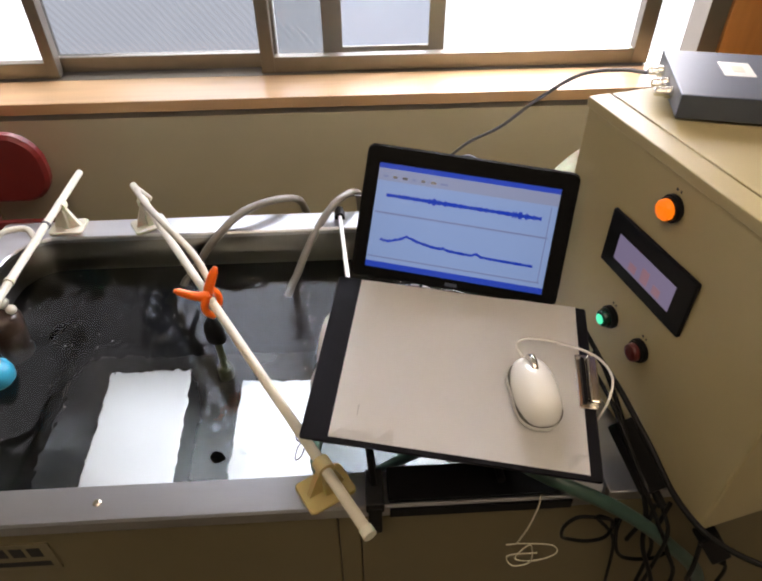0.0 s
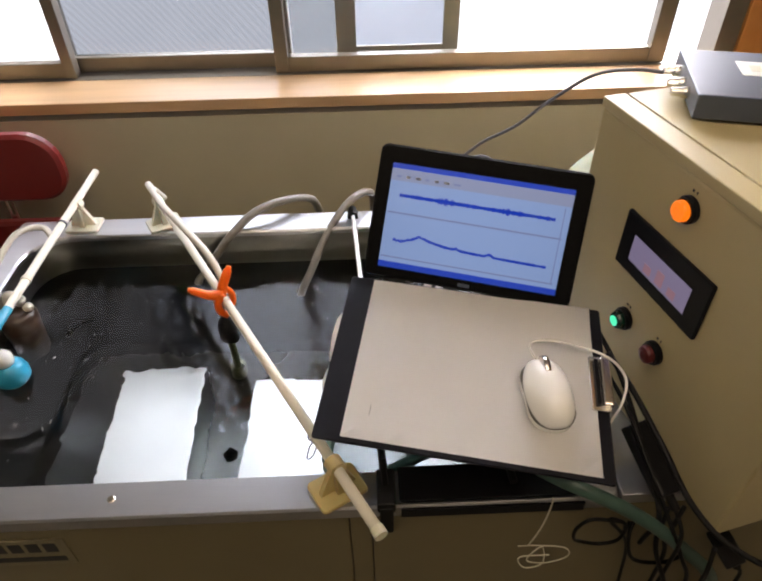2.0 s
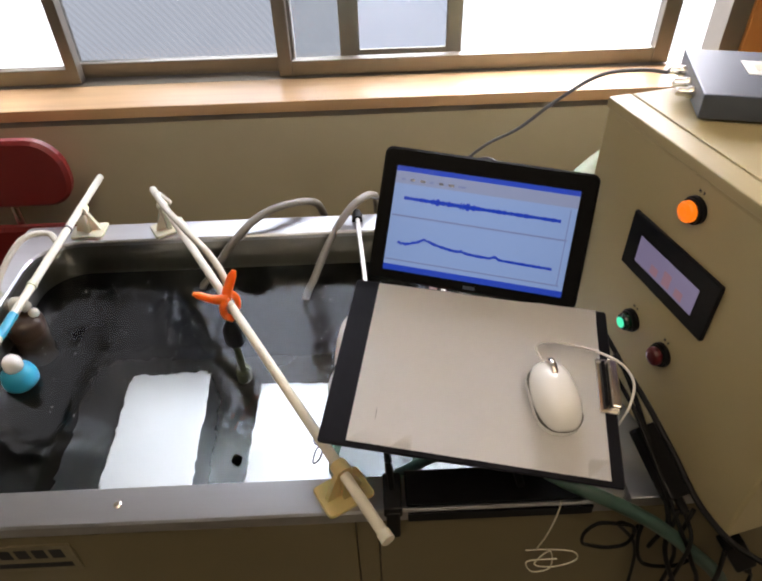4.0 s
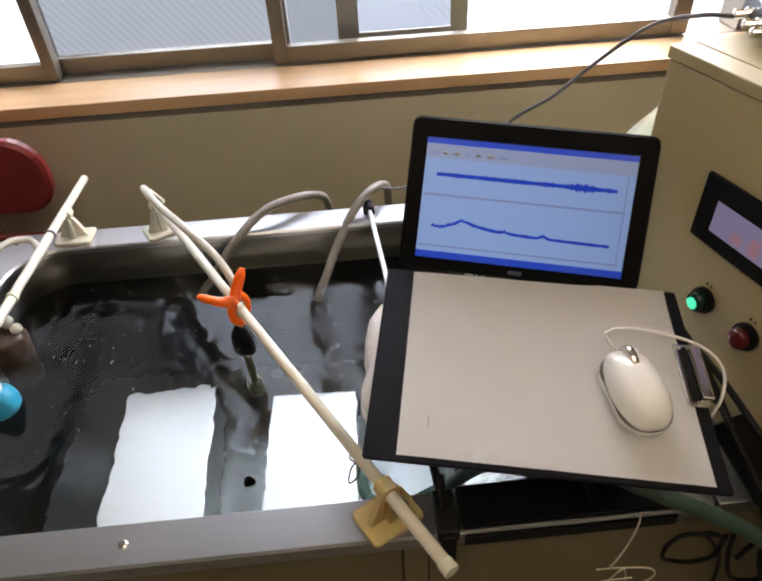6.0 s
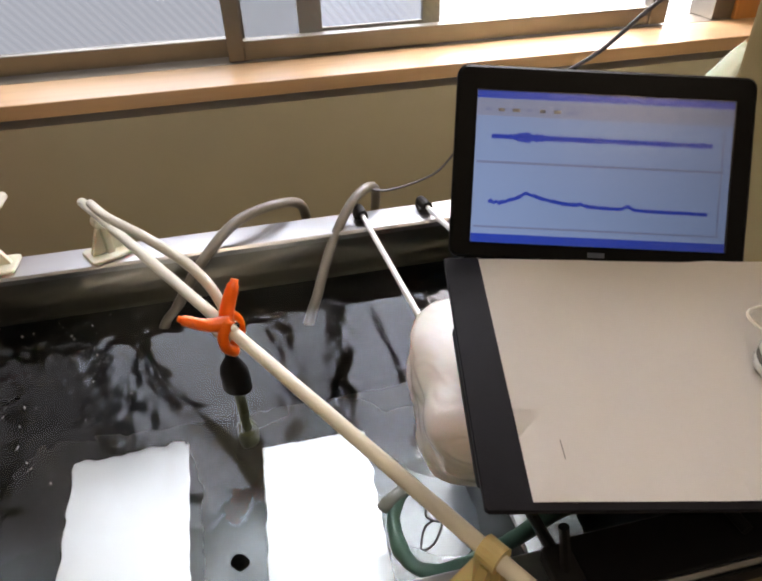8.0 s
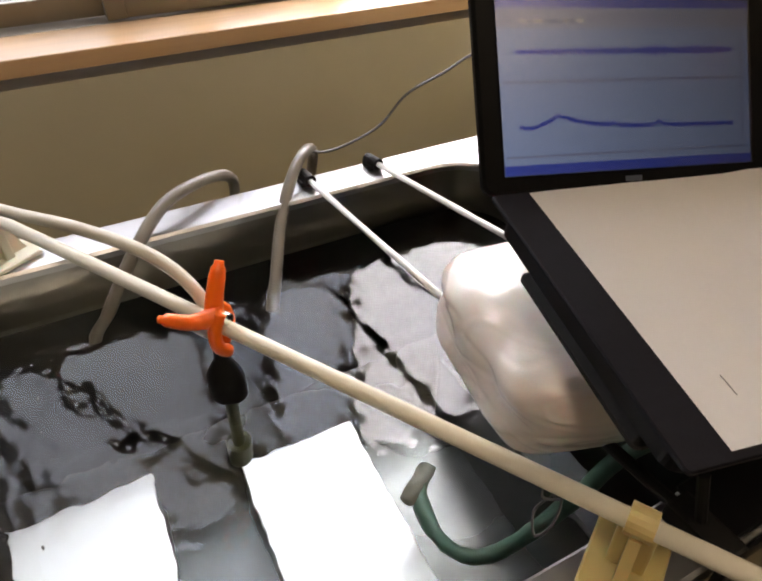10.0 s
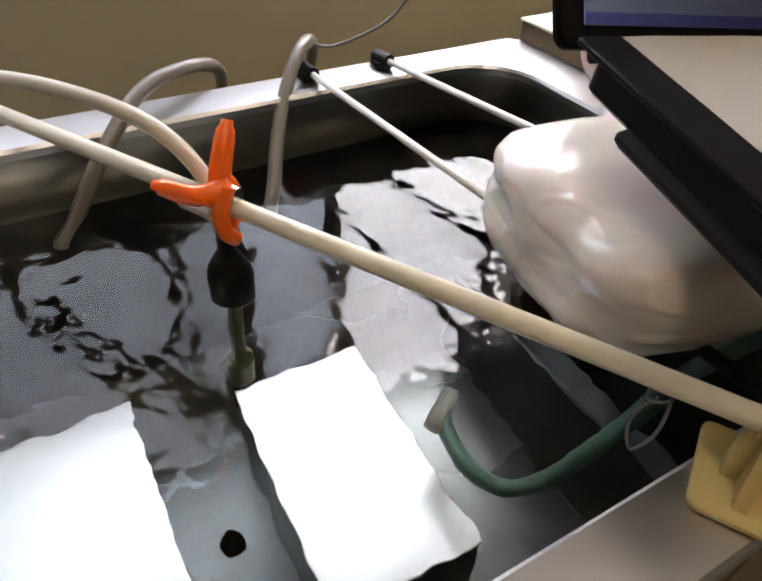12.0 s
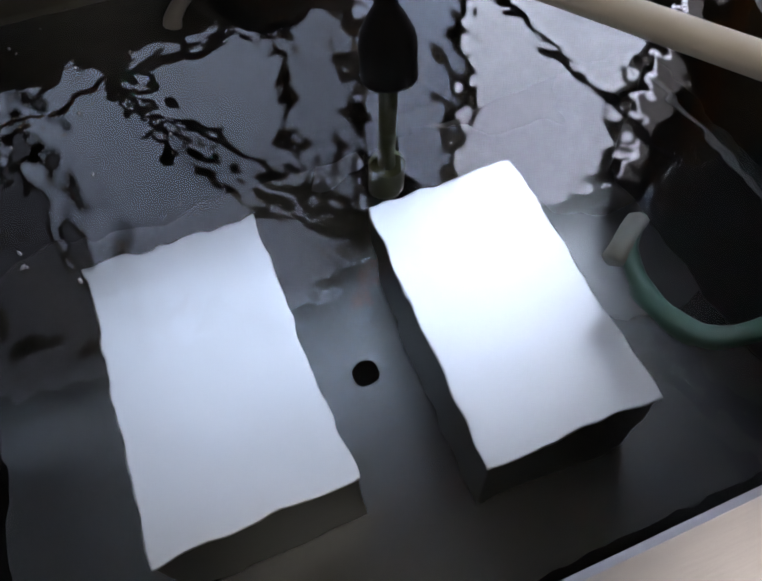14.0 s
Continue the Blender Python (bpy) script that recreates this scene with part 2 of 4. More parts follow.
def spline(points, steps=10):
    """A smooth line through the points."""
    p = [Vector(q) for q in points]
    p = [2 * p[0] - p[1]] + p + [2 * p[-1] - p[-2]]
    out = []
    for i in range(1, len(p) - 2):
        for s in range(steps):
            t = s / steps
            a, b, c, d = p[i - 1:i + 3]
            out.append(0.5 * ((2 * b) + (c - a) * t + (2 * a - 5 * b + 4 * c - d) * t * t + (3 * b - a - 3 * c + d) * t ** 3))
    return out + [p[-2]]


def tube(points, r, sides=12, steps=10, smooth=True, radii=None):
    """A round bar or hose along the points, with closed ends."""
    line = spline(points, steps) if smooth and len(points) > 2 else [Vector(q) for q in points]
    bm = bmesh.new()
    rings, side = [], None
    for i, c in enumerate(line):
        d = (line[min(i + 1, len(line) - 1)] - line[max(i - 1, 0)]).normalized()
        if side is None:
            side = d.orthogonal().normalized()
        side = (side - d * side.dot(d)).normalized()
        up = d.cross(side)
        rr = r if radii is None else radii[min(i * len(radii) // len(line), len(radii) - 1)]
        rings.append([bm.verts.new(c + (side * math.cos(a) + up * math.sin(a)) * rr) for a in [2 * math.pi * k / sides for k in range(sides)]])
    for a, b in zip(rings, rings[1:]):
        for k in range(sides):
            bm.faces.new((a[k], a[(k + 1) % sides], b[(k + 1) % sides], b[k]))
    bm.faces.new(rings[0][::-1])
    bm.faces.new(rings[-1])
    return bm


def lathe(profile, sides=24, m=None):
    """Rings (radius, height) about z."""
    bm = bmesh.new()
    rings = [[bm.verts.new((r * math.cos(2 * math.pi * k / sides), r * math.sin(2 * math.pi * k / sides), z)) for k in range(sides)] for r, z in profile]
    for a, b in zip(rings, rings[1:]):
        for k in range(sides):
            bm.faces.new((a[k], a[(k + 1) % sides], b[(k + 1) % sides], b[k]))
    bm.faces.new(rings[0][::-1])
    bm.faces.new(rings[-1])
    if m:
        bm.transform(m)
    return bm


def round_rect(x0, x1, y0, y1, r, n=8):
    out = []
    for cx, cy, a0 in ((x1 - r, y1 - r, 0), (x0 + r, y1 - r, 90), (x0 + r, y0 + r, 180), (x1 - r, y0 + r, 270)):
        for k in range(n + 1):
            a = radians(a0 + 90 * k / n)
            out.append((cx + r * math.cos(a), cy + r * math.sin(a)))
    return out


def loft(loops, first=False, last=False):
    """Faces between rings of equal count; each ring is (points, z)."""
    bm = bmesh.new()
    rings = [[bm.verts.new((x, y, z)) for x, y in pts] for pts, z in loops]
    n = len(rings[0])
    for a, b in zip(rings, rings[1:]):
        for k in range(n):
            bm.faces.new((a[k], a[(k + 1) % n], b[(k + 1) % n], b[k]))
    if first:
        bm.faces.new(rings[0][::-1])
    if last:
        bm.faces.new(rings[-1])
    return bm


def slab(x0, x1, y0, y1, z0, z1, r, m=None, edge=0.0015):
    """A plate with round corners and softened edges."""
    bm = loft([(round_rect(x0 + edge, x1 - edge, y0 + edge, y1 - edge, max(r - edge, 0.0005), 6), z0),
               (round_rect(x0, x1, y0, y1, r, 6), z0 + edge), (round_rect(x0, x1, y0, y1, r, 6), z1 - edge),
               (round_rect(x0 + edge, x1 - edge, y0 + edge, y1 - edge, max(r - edge, 0.0005), 6), z1)], True, True)
    if m:
        bm.transform(m)
    return bm


def axes(origin, ux, uy):
    """A frame from its origin and two directions."""
    ux = Vector(ux).normalized()
    uz = ux.cross(Vector(uy)).normalized()
    uy = uz.cross(ux)
    m = Matrix((ux, uy, uz)).transposed().to_4x4()
    m.translation = origin
    return m


# ---- room ----
def structure(name, bm, material, label, category):
    return solo(name, bm, material, label, category, "structure")


WX0, WX1, WZ0, WZ1 = -1.62, 0.80, 1.005, 2.06   # window opening
WALL_Y = 0.9
structure("floor", box(-2.6, 2.0, -2.6, WALL_Y, -0.05, 0), FLOORING, "grey-brown linoleum floor", "floor")
structure("ceiling", box(-2.6, 2.0, -2.6, 1.2, 2.55, 2.6), PLASTER, "off-white plaster ceiling", "ceiling")
structure("wall_west", box(-2.7, -2.6, -2.6, 1.2, 0, 2.55), PLASTER, "plain off-white plaster side wall", "wall")
structure("wall_east", box(2.0, 2.1, -2.6, 1.2, 0, 2.55), PLASTER, "plain off-white plaster side wall", "wall")
structure("wall_south", box(-2.6, 2.0, -2.7, -2.6, 0, 2.55), PLASTER, "plain off-white plaster rear wall", "wall")
structure("wall_north", joined(box(-2.6, 2.0, WALL_Y, 1.12, 0, WZ0 - 0.03), box(-2.6, 2.0, WALL_Y, 1.12, WZ1, 2.55),
                               box(-2.6, WX0, WALL_Y, 1.12, WZ0 - 0.03, WZ1), box(WX1 + 0.13, 2.0, WALL_Y, 1.12, WZ0 - 0.03, WZ1)),
          WALL, "beige painted wall below a window", "wall")
structure("window_sill", box(WX0 - 0.02, WX1 + 0.128, 0.888, 1.021, WZ0 - 0.012, WZ0 + 0.014, 0.003), WOOD, "varnished brown wooden window sill, worn pale along its edge", "sill")
structure("trim", box(WX1 + 0.002, WX1 + 0.128, 1.024, 1.112, WZ0 - 0.029, WZ1, 0.003), TRIMWOOD, "orange-brown timber post beside the window", "trim")
backdrop = structure("backdrop", box(-5.5, 5.5, 2.6, 2.61, -0.5, 7.0), OUTDOORS, "bright overcast outdoors seen through the glass", "backdrop")


def window():
    w = thing("window_1", (-0.4, 1.04, WZ0), "bronze aluminium sliding window with ribbed glass", "window", kind="structure")
    f = 0.02
    part("window_frame", joined(box(WX0, WX1, 1.022, 1.11, WZ0 + 0.001, WZ0 + 0.014, 0.001), box(WX0, WX1, 1.0, 1.11, WZ1 - 0.03, WZ1 - 0.001, 0.001),
                                box(WX0 + 0.001, WX0 + 0.03, 1.0, 1.11, WZ0 + 0.015, WZ1 - 0.031, 0.001), box(WX1 - 0.05, WX1 - 0.001, 1.03, 1.11, WZ0 + 0.015, WZ1 - 0.031, 0.001)), BRONZE, w)

    def sash(x0, x1, y0, left, right, rail, glass, label):
        y1 = y0 + 0.03
        s = part("sash", joined(box(x0, x0 + left, y0, y1, WZ0 + 0.016, WZ1 - 0.032, 0.002), box(x1 - right, x1, y0, y1, WZ0 + 0.016, WZ1 - 0.032, 0.002),
                                box(x0 + left, x1 - right, y0 + 0.002, y1 - 0.002, WZ0 + 0.016, WZ0 + 0.016 + rail, 0.002),
                                box(x0 + left, x1 - right, y0 + 0.002, y1 - 0.002, WZ1 - 0.032 - rail, WZ1 - 0.032, 0.002)), BRONZE, w)
        p = part("pane", box(x0 + left - 0.004, x1 - right + 0.004, y0 + 0.013, y0 + 0.017, WZ0 + 0.012 + rail, WZ1 - 0.028 - rail), glass, s, label)
        p.visible_shadow = False
    sash(-0.307, 0.632, 1.028, 0.031, 0.039, 0.036, PANE, "clear ribbed glass")
    sash(-0.825, -0.27, 1.064, 0.033, 0.036, 0.035, PANEGREY, "grey ribbed glass")
    sash(-1.585, -0.782, 1.028, 0.04, 0.027, 0.036, PANE, "clear ribbed glass")
    # outer screen leaf standing behind the clear sash
    part("outer_leaf", joined(box(0.10, 0.138, 1.094, 1.108, WZ0 + 0.016, WZ1 - 0.032, 0.001), box(-0.16, -0.112, 1.094, 1.108, WZ0 + 0.016, WZ1 - 0.032, 0.001),
                              box(-0.112, 0.10, 1.096, 1.106, WZ0 + 0.016, WZ0 + 0.05, 0.001)), BRONZE, w)
    p = part("outer_pane", box(-0.118, 0.104, 1.099, 1.102, WZ0 + 0.046, WZ1 - 0.034), PANEDOUBLE, w)
    p.visible_shadow = False
    p = part("outer_pane", box(-0.27, -0.155, 1.099, 1.102, WZ0 + 0.03, WZ1 - 0.034), PANEGREY, w)
    p.visible_shadow = False


window()


# Unseen overhead lamps, added as fill for the paper, cabinet and bath floor.
def ceiling_fill(x):
    t = thing("ceiling_fill", (x, -0.6, 2.55), "long white fill light added out of view, with a warm glowing diffuser", "ceiling light", "ceiling lights")
    part("housing", box(x - 0.17, x + 0.17, -1.32, 0.08, 2.49, 2.549, 0.006), PLASTER, t)
    part("diffuser", box(x - 0.15, x + 0.15, -1.3, 0.06, 2.478, 2.4895, 0.004), LAMPWARM, t, "glowing diffuser")


ceiling_fill(-0.55)
ceiling_fill(0.55)

# ---- water bath ----
RIM = 0.855
LEVEL = 0.782
FLOOR = 0.378
IX0, IX1, IY0, IY1 = -0.785, 0.145, 0.03, 0.607


def bath():
    t = thing("water_bath", (-0.31, 0.32, 0), "stainless steel water bath with an olive beige cabinet body", "water bath")
    inner = lambda g, r: round_rect(IX0 + g, IX1 - g, IY0 + g, IY1 - g, r, 8)
    outer = round_rect(-0.83, 0.215, -0.022, 0.667, 0.012, 8)
    lip = round_rect(-0.833, 0.218, -0.025, 0.670, 0.014, 8)
    part("rim", loft([(lip, RIM - 0.022), (lip, RIM - 0.003), (outer, RIM), (inner(-0.003, 0.088), RIM), (inner(0, 0.085), RIM - 0.004), (inner(0.0, 0.085), RIM - 0.012)]), STEEL, t, "bright stainless rim")
    g = lambda k, r: round_rect(IX0 + k, IX1 - k, IY0 + k, IY1 - k, r, 8)
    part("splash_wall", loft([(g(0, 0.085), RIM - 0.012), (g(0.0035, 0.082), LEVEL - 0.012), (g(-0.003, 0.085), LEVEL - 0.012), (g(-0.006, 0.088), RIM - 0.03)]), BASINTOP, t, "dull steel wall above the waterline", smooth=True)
    # near-black steel stands in for the dimness below the waterline
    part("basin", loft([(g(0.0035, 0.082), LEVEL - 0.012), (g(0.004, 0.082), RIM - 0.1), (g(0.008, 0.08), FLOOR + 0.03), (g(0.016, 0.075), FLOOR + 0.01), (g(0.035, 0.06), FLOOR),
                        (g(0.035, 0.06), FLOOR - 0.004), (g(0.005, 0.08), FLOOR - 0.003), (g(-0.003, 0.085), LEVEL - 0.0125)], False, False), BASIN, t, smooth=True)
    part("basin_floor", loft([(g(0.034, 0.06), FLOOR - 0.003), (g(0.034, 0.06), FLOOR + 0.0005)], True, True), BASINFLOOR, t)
    part("drain_hole", lathe([(0.0138, FLOOR - 0.002), (0.0138, FLOOR + 0.0012), (0.0128, FLOOR + 0.0015)], 24, pose(-0.398, 0.303, 0)), HOLE, t, "dark drain hole")
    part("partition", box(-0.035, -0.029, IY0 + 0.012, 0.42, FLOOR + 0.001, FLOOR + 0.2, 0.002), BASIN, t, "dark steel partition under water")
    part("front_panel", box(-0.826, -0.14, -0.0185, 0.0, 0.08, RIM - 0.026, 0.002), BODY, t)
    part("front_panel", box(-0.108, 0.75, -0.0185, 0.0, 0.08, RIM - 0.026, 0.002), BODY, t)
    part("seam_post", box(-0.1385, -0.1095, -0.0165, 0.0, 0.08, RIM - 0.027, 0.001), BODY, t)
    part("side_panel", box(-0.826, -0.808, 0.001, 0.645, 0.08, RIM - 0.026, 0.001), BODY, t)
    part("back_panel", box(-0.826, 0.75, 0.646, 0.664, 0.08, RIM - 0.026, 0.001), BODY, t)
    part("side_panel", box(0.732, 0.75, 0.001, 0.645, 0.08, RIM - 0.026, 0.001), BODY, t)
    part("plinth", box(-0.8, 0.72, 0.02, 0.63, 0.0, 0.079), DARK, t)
    part("end_deck", box(0.222, 0.752, -0.02, 0.667, RIM - 0.024, RIM - 0.004, 0.002), STEEL, t)
    for x in (-0.45, -0.75):
        part("screw", lathe([(0.0055, 0), (0.0055, 0.002), (0.004, 0.0032)], 12, pose(x, 0.002, RIM)), NICKEL, t)
    part("screw", lathe([(0.005, 0), (0.005, 0.002), (0.004, 0.003)], 12, pose(-0.80, 0.636, RIM)), NICKEL, t)
    plate = part("name_plate", box(-0.66, -0.525, -0.0215, -0.0187, 0.735, 0.802, 0.001), PLATE, t, "dull name plate with dark lettering bars")
    for i in range(5):
        part("lettering", box(-0.65 + i * 0.0235, -0.633 + i * 0.0235, -0.0222, -0.0217, 0.77, 0.792), INK, plate)
    part("lettering", box(-0.65, -0.535, -0.0222, -0.0217, 0.745, 0.757), INK, plate)


bath()


def water():
    nx, ny = 520, 330
    x0, x1, y0, y1 = IX0 - 0.018, IX1 + 0.018, IY0 - 0.018, IY1 + 0.018
    verts, faces = [], []
    for j in range(ny + 1):
        for i in range(nx + 1):
            x, y = x0 + (x1 - x0) * i / nx, y0 + (y1 - y0) * j / ny
            stir = 0.5 + 2.2 * math.exp(-((x + 0.62) ** 2 + (y - 0.5) ** 2) / 0.04)
            h = (0.00034 * noise.noise((x * 16, y * 20, 0)) + 0.00038 * (0.5 + stir) * noise.noise((x * 40, y * 34, 3))
                 + 0.00019 * (0.5 + stir) * noise.noise((x * 85, y * 70, 7)) + 0.00004 * (0.4 + stir) * noise.noise((x * 150, y * 130, 11)))
            verts.append((x, y, LEVEL + h))
    for j in range(ny):
        for i in range(nx):
            a = j * (nx + 1) + i
            faces.append((a, a + 1, a + nx + 2, a + nx + 1))
    me = bpy.data.meshes.new("water")
    me.from_pydata(verts, [], faces)
    me.materials.append(WATER)
    me.polygons.foreach_set("use_smooth", [True] * len(me.polygons))
    ob = tagged(new("water", me), "clear rippling water that fills the steel bath", "water", kind="structure")
    ob.visible_shadow = False
    return ob


water_sheet = water()


def metal_block(cx, cy, wide, deep, turn):
    m = pose(cx, cy, 0, 0, 0, turn)
    w, d = wide / 2, deep / 2
    t = thing("metal_block", (cx, cy, FLOOR + 0.001), "satin aluminium box standing under water on the bath floor", "metal block", "blocks in the bath")
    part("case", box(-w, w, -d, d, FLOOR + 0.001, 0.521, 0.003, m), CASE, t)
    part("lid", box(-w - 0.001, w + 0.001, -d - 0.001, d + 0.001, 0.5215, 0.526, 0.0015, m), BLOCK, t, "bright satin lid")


metal_block(-0.269, 0.272, 0.154, 0.271, -1.7)
metal_block(-0.5305, 0.3075, 0.163, 0.275, 1.4)

# ---- bars across the bath ----
def bracket(at, turn, resin, label, group="bar brackets"):
    m = Matrix.Translation(at) @ pose(0, 0, 0, 0, 0, turn)
    t = thing("bar_bracket", at, label, "bracket", group)
    part("base", slab(-0.034, 0.034, -0.026, 0.026, 0.0008, 0.007, 0.007, m), resin, t)
    post = box(-0.006, 0.006, -0.013, 0.013, 0.006, 0.05, 0.002, m)
    web = bmesh.new()
    pts = [(-0.026, 0.007), (0.026, 0.007), (0.010, 0.046), (-0.010, 0.046)]
    lo, hi = [web.verts.new(m @ Vector((x, -0.004, z))) for x, z in pts], [web.verts.new(m @ Vector((x, 0.004, z))) for x, z in pts]
    for k in range(4):
        web.faces.new((lo[k], lo[(k + 1) % 4], hi[(k + 1) % 4], hi[k]))
    web.faces.new(lo[::-1])
    web.faces.new(hi)
    part("post", joined(post, web), resin, t)
    part("saddle", lathe([(0.0075, -0.009), (0.0115, -0.009), (0.0115, 0.009), (0.0075, 0.009)], 18, m @ pose(0, 0, 0.055, 90, 0, 0)), resin, t)
    return t


RB0, RB1 = Vector((-0.557, 0.695, 0.921)), Vector((-0.101, -0.084, 0.907))
RA0, RA1 = Vector((-0.689, 0.763, 0.917)), Vector((-0.705, -0.09, 0.907))


def bar(a, b, label):
    t = thing("support_bar", (a + b) / 2, label, "bar", "bars across the bath")
    d = (b - a).normalized()
    part("pipe", tube([a, b], 0.0072, 16), ROD, t, smooth=True)
    part("end_cap", tube([b - d * 0.004, b + d * 0.008], 0.0086, 16), CREAM, t, smooth=False)


bar(RB0, RB1, "ivory plastic pipe laid across the bath as a support bar")
bar(RA0, RA1, "ivory plastic pipe laid across the bath as a support bar")


def on(a, b, y):
    return a + (b - a) * ((y - a.y) / (b.y - a.y))


for a, b, y, turn in ((RB0, RB1, 0.642, 30), (RB0, RB1, 0.004, 30), (RA0, RA1, 0.642, 0), (RA0, RA1, 0.004, 0)):
    p = on(a, b, y)
    if y > 0.3:
        bracket((p.x, p.y, RIM), turn, CREAM, "pale cream plastic bracket clipped on the rear rim")
    else:
        bracket((p.x, p.y, RIM), turn, OCHRE, "yellowed nylon bracket clipped on the front rim")

# ---- laptop, clipboard and mouse ----
BASE = axes((-0.141, -0.019, 1.0035), (0.302, -0.057, -0.022), (0.046, 0.239, 0.031))     # top of the paper, its front left corner
LID = axes((-0.074, 0.350, 1.175), (0.283, -0.069, -0.021), (0.021, 0.074, 0.122))       # top left corner of the lid
TRACE_X0, TRACE_X1 = 0.034, 0.254
burst_parts = []


def ribbon(points, halves, m):
    """A flat band with given half-heights."""
    bm = bmesh.new()
    a = [bm.verts.new(m @ Vector((x, y + h, z))) for (x, y, z), h in zip(points, halves)]
    b = [bm.verts.new(m @ Vector((x, y - h, z))) for (x, y, z), h in zip(points, halves)]
    for k in range(len(a) - 1):
        bm.faces.new((a[k], b[k], b[k + 1], a[k + 1]))
    return bm


def laptop():
    t = thing("laptop", BASE @ Vector((0.15, 0.12, -0.04)), "open black laptop under a clipboard, blue traces on its screen", "laptop")
    part("base", slab(-0.024, 0.279, 0.006, 0.238, -0.032, -0.0065, 0.012, BASE, 0.004), BLACK, t)
    part("foot_bar", slab(-0.027, -0.011, 0.03, 0.19, -0.044, -0.030, 0.006, BASE, 0.005), RUBBER, t)
    lid = part("lid", slab(-0.002, 0.2965, -0.187, 0.003, -0.011, 0.0, 0.011, LID, 0.003), BEZEL, t, "black screen bezel")
    x0, x1, y0, y1 = 0.0185, 0.2735, -0.171, -0.0225
    part("display", box(x0, x1, y0, y1, 0.0002, 0.0008, 0, LID), SCREEN, lid, "lit pale blue screen")
    part("title_bar", box(x0, x1, y1 - 0.007, y1, 0.0009, 0.0012, 0, LID), SCREENBAR, lid)
    part("task_bar", box(x0, x1, y0, y0 + 0.0085, 0.0009, 0.0012, 0, LID), SCREENBAR, lid)
    part("tool_bar", box(x0, x1, y1 - 0.024, y1 - 0.0075, 0.0009, 0.0011, 0, LID), SCREENGREY, lid)
    rnd = random.Random(4)
    for i in range(7):
        u = x0 + 0.008 + i * 0.0135
        part("menu_mark", box(u, u + rnd.uniform(0.005, 0.011), y1 - 0.0195, y1 - 0.0165, 0.0012, 0.0014, 0, LID), STICKER if i % 3 else SCREENLINE, lid)
    part("divider", box(x0 + 0.002, x1 - 0.006, -0.093, -0.0905, 0.0009, 0.0012, 0, LID), SCREENLINE, lid)
    part("divider", box(x0 + 0.002, x1 - 0.006, -0.1565, -0.1545, 0.0009, 0.0012, 0, LID), SCREENLINE, lid)
    part("divider", box(x1 - 0.0095, x1 - 0.008, -0.155, -0.049, 0.0009, 0.0012, 0, LID), SCREENLINE, lid)
    n = 150
    rnd = random.Random(7)
    xs = [TRACE_X0 + (TRACE_X1 - TRACE_X0) * i / n for i in range(n + 1)]
    part("upper_trace", ribbon([(x, -0.0665, 0.0013) for x in xs], [0.0017 + rnd.random() * 0.0016 for x in xs], LID), TRACE, lid, "blue noise trace")

    def curve(u):
        peak = 0.0115 * (math.exp((u - 0.17) / 0.06) if u < 0.17 else math.exp(-(u - 0.17) / 0.13))
        bumps = 0.0022 * math.exp(-((u - 0.42) / 0.015) ** 2) + 0.0032 * math.exp(-((u - 0.635) / 0.022) ** 2) - 0.0018 * math.exp(-((u - 0.06) / 0.02) ** 2)
        return -0.1325 + peak + bumps + 0.0012 * math.exp(-u * 3) - 0.0015 * u + 0.0024 * noise.noise((u * 55, 0, 0)) * max(0.15, 0.75 - u) + 0.0011 * noise.noise((u * 170, 4, 0)) * max(0.3, 1 - u)
    part("lower_trace", ribbon([(x, curve((x - TRACE_X0) / (TRACE_X1 - TRACE_X0)), 0.0013) for x in xs], [0.0014 + rnd.random() * 0.0008 for x in xs], LID), TRACE, lid, "blue falling trace")
    # added sheet: imitates the panel's own fading at side angles
    cover = part("side_dimmer", box(x0 - 0.001, x1 + 0.001, y0 - 0.001, y1 + 0.001, 0.002, 0.0026, 0, LID), DIMMER, lid, "gloss sheet added to dim side views")
    cover.visible_shadow = False
    part("badge", box(0.137, 0.154, -0.182, -0.177, 0.0, 0.0006, 0, LID), AMP, lid)
    for u in (0.05, 0.235):
        part("hinge", tube([LID @ Vector((u - 0.02, -0.19, -0.008)), LID @ Vector((u + 0.02, -0.19, -0.008))], 0.006, 12), BLACK, t)
    for u in (0.062, 0.12):
        part("status_light", box(u, u + 0.012, -0.189, -0.1865, -0.004, 0.0008, 0, LID), NICKEL, t)
    # short bursts of noise that run along the upper trace
    rnd = random.Random(9)
    for k in range(2):
        m = 24
        ys = [0.0012 + (0.0068 if k == 0 else 0.0045) * rnd.random() * math.sin(math.pi * i / m) for i in range(m + 1)]
        bm = ribbon([((i / m - 0.5) * (0.034 if k == 0 else 0.06), 0, 0) for i in range(m + 1)], ys, Matrix())
        me = bpy.data.meshes.new("trace_burst")
        bm.to_mesh(me)
        bm.free()
        me.materials.append(TRACE)
        ob = new("trace_burst", me)
        ob.parent = t
        burst_parts.append(ob)
    return t


laptop_thing = laptop()


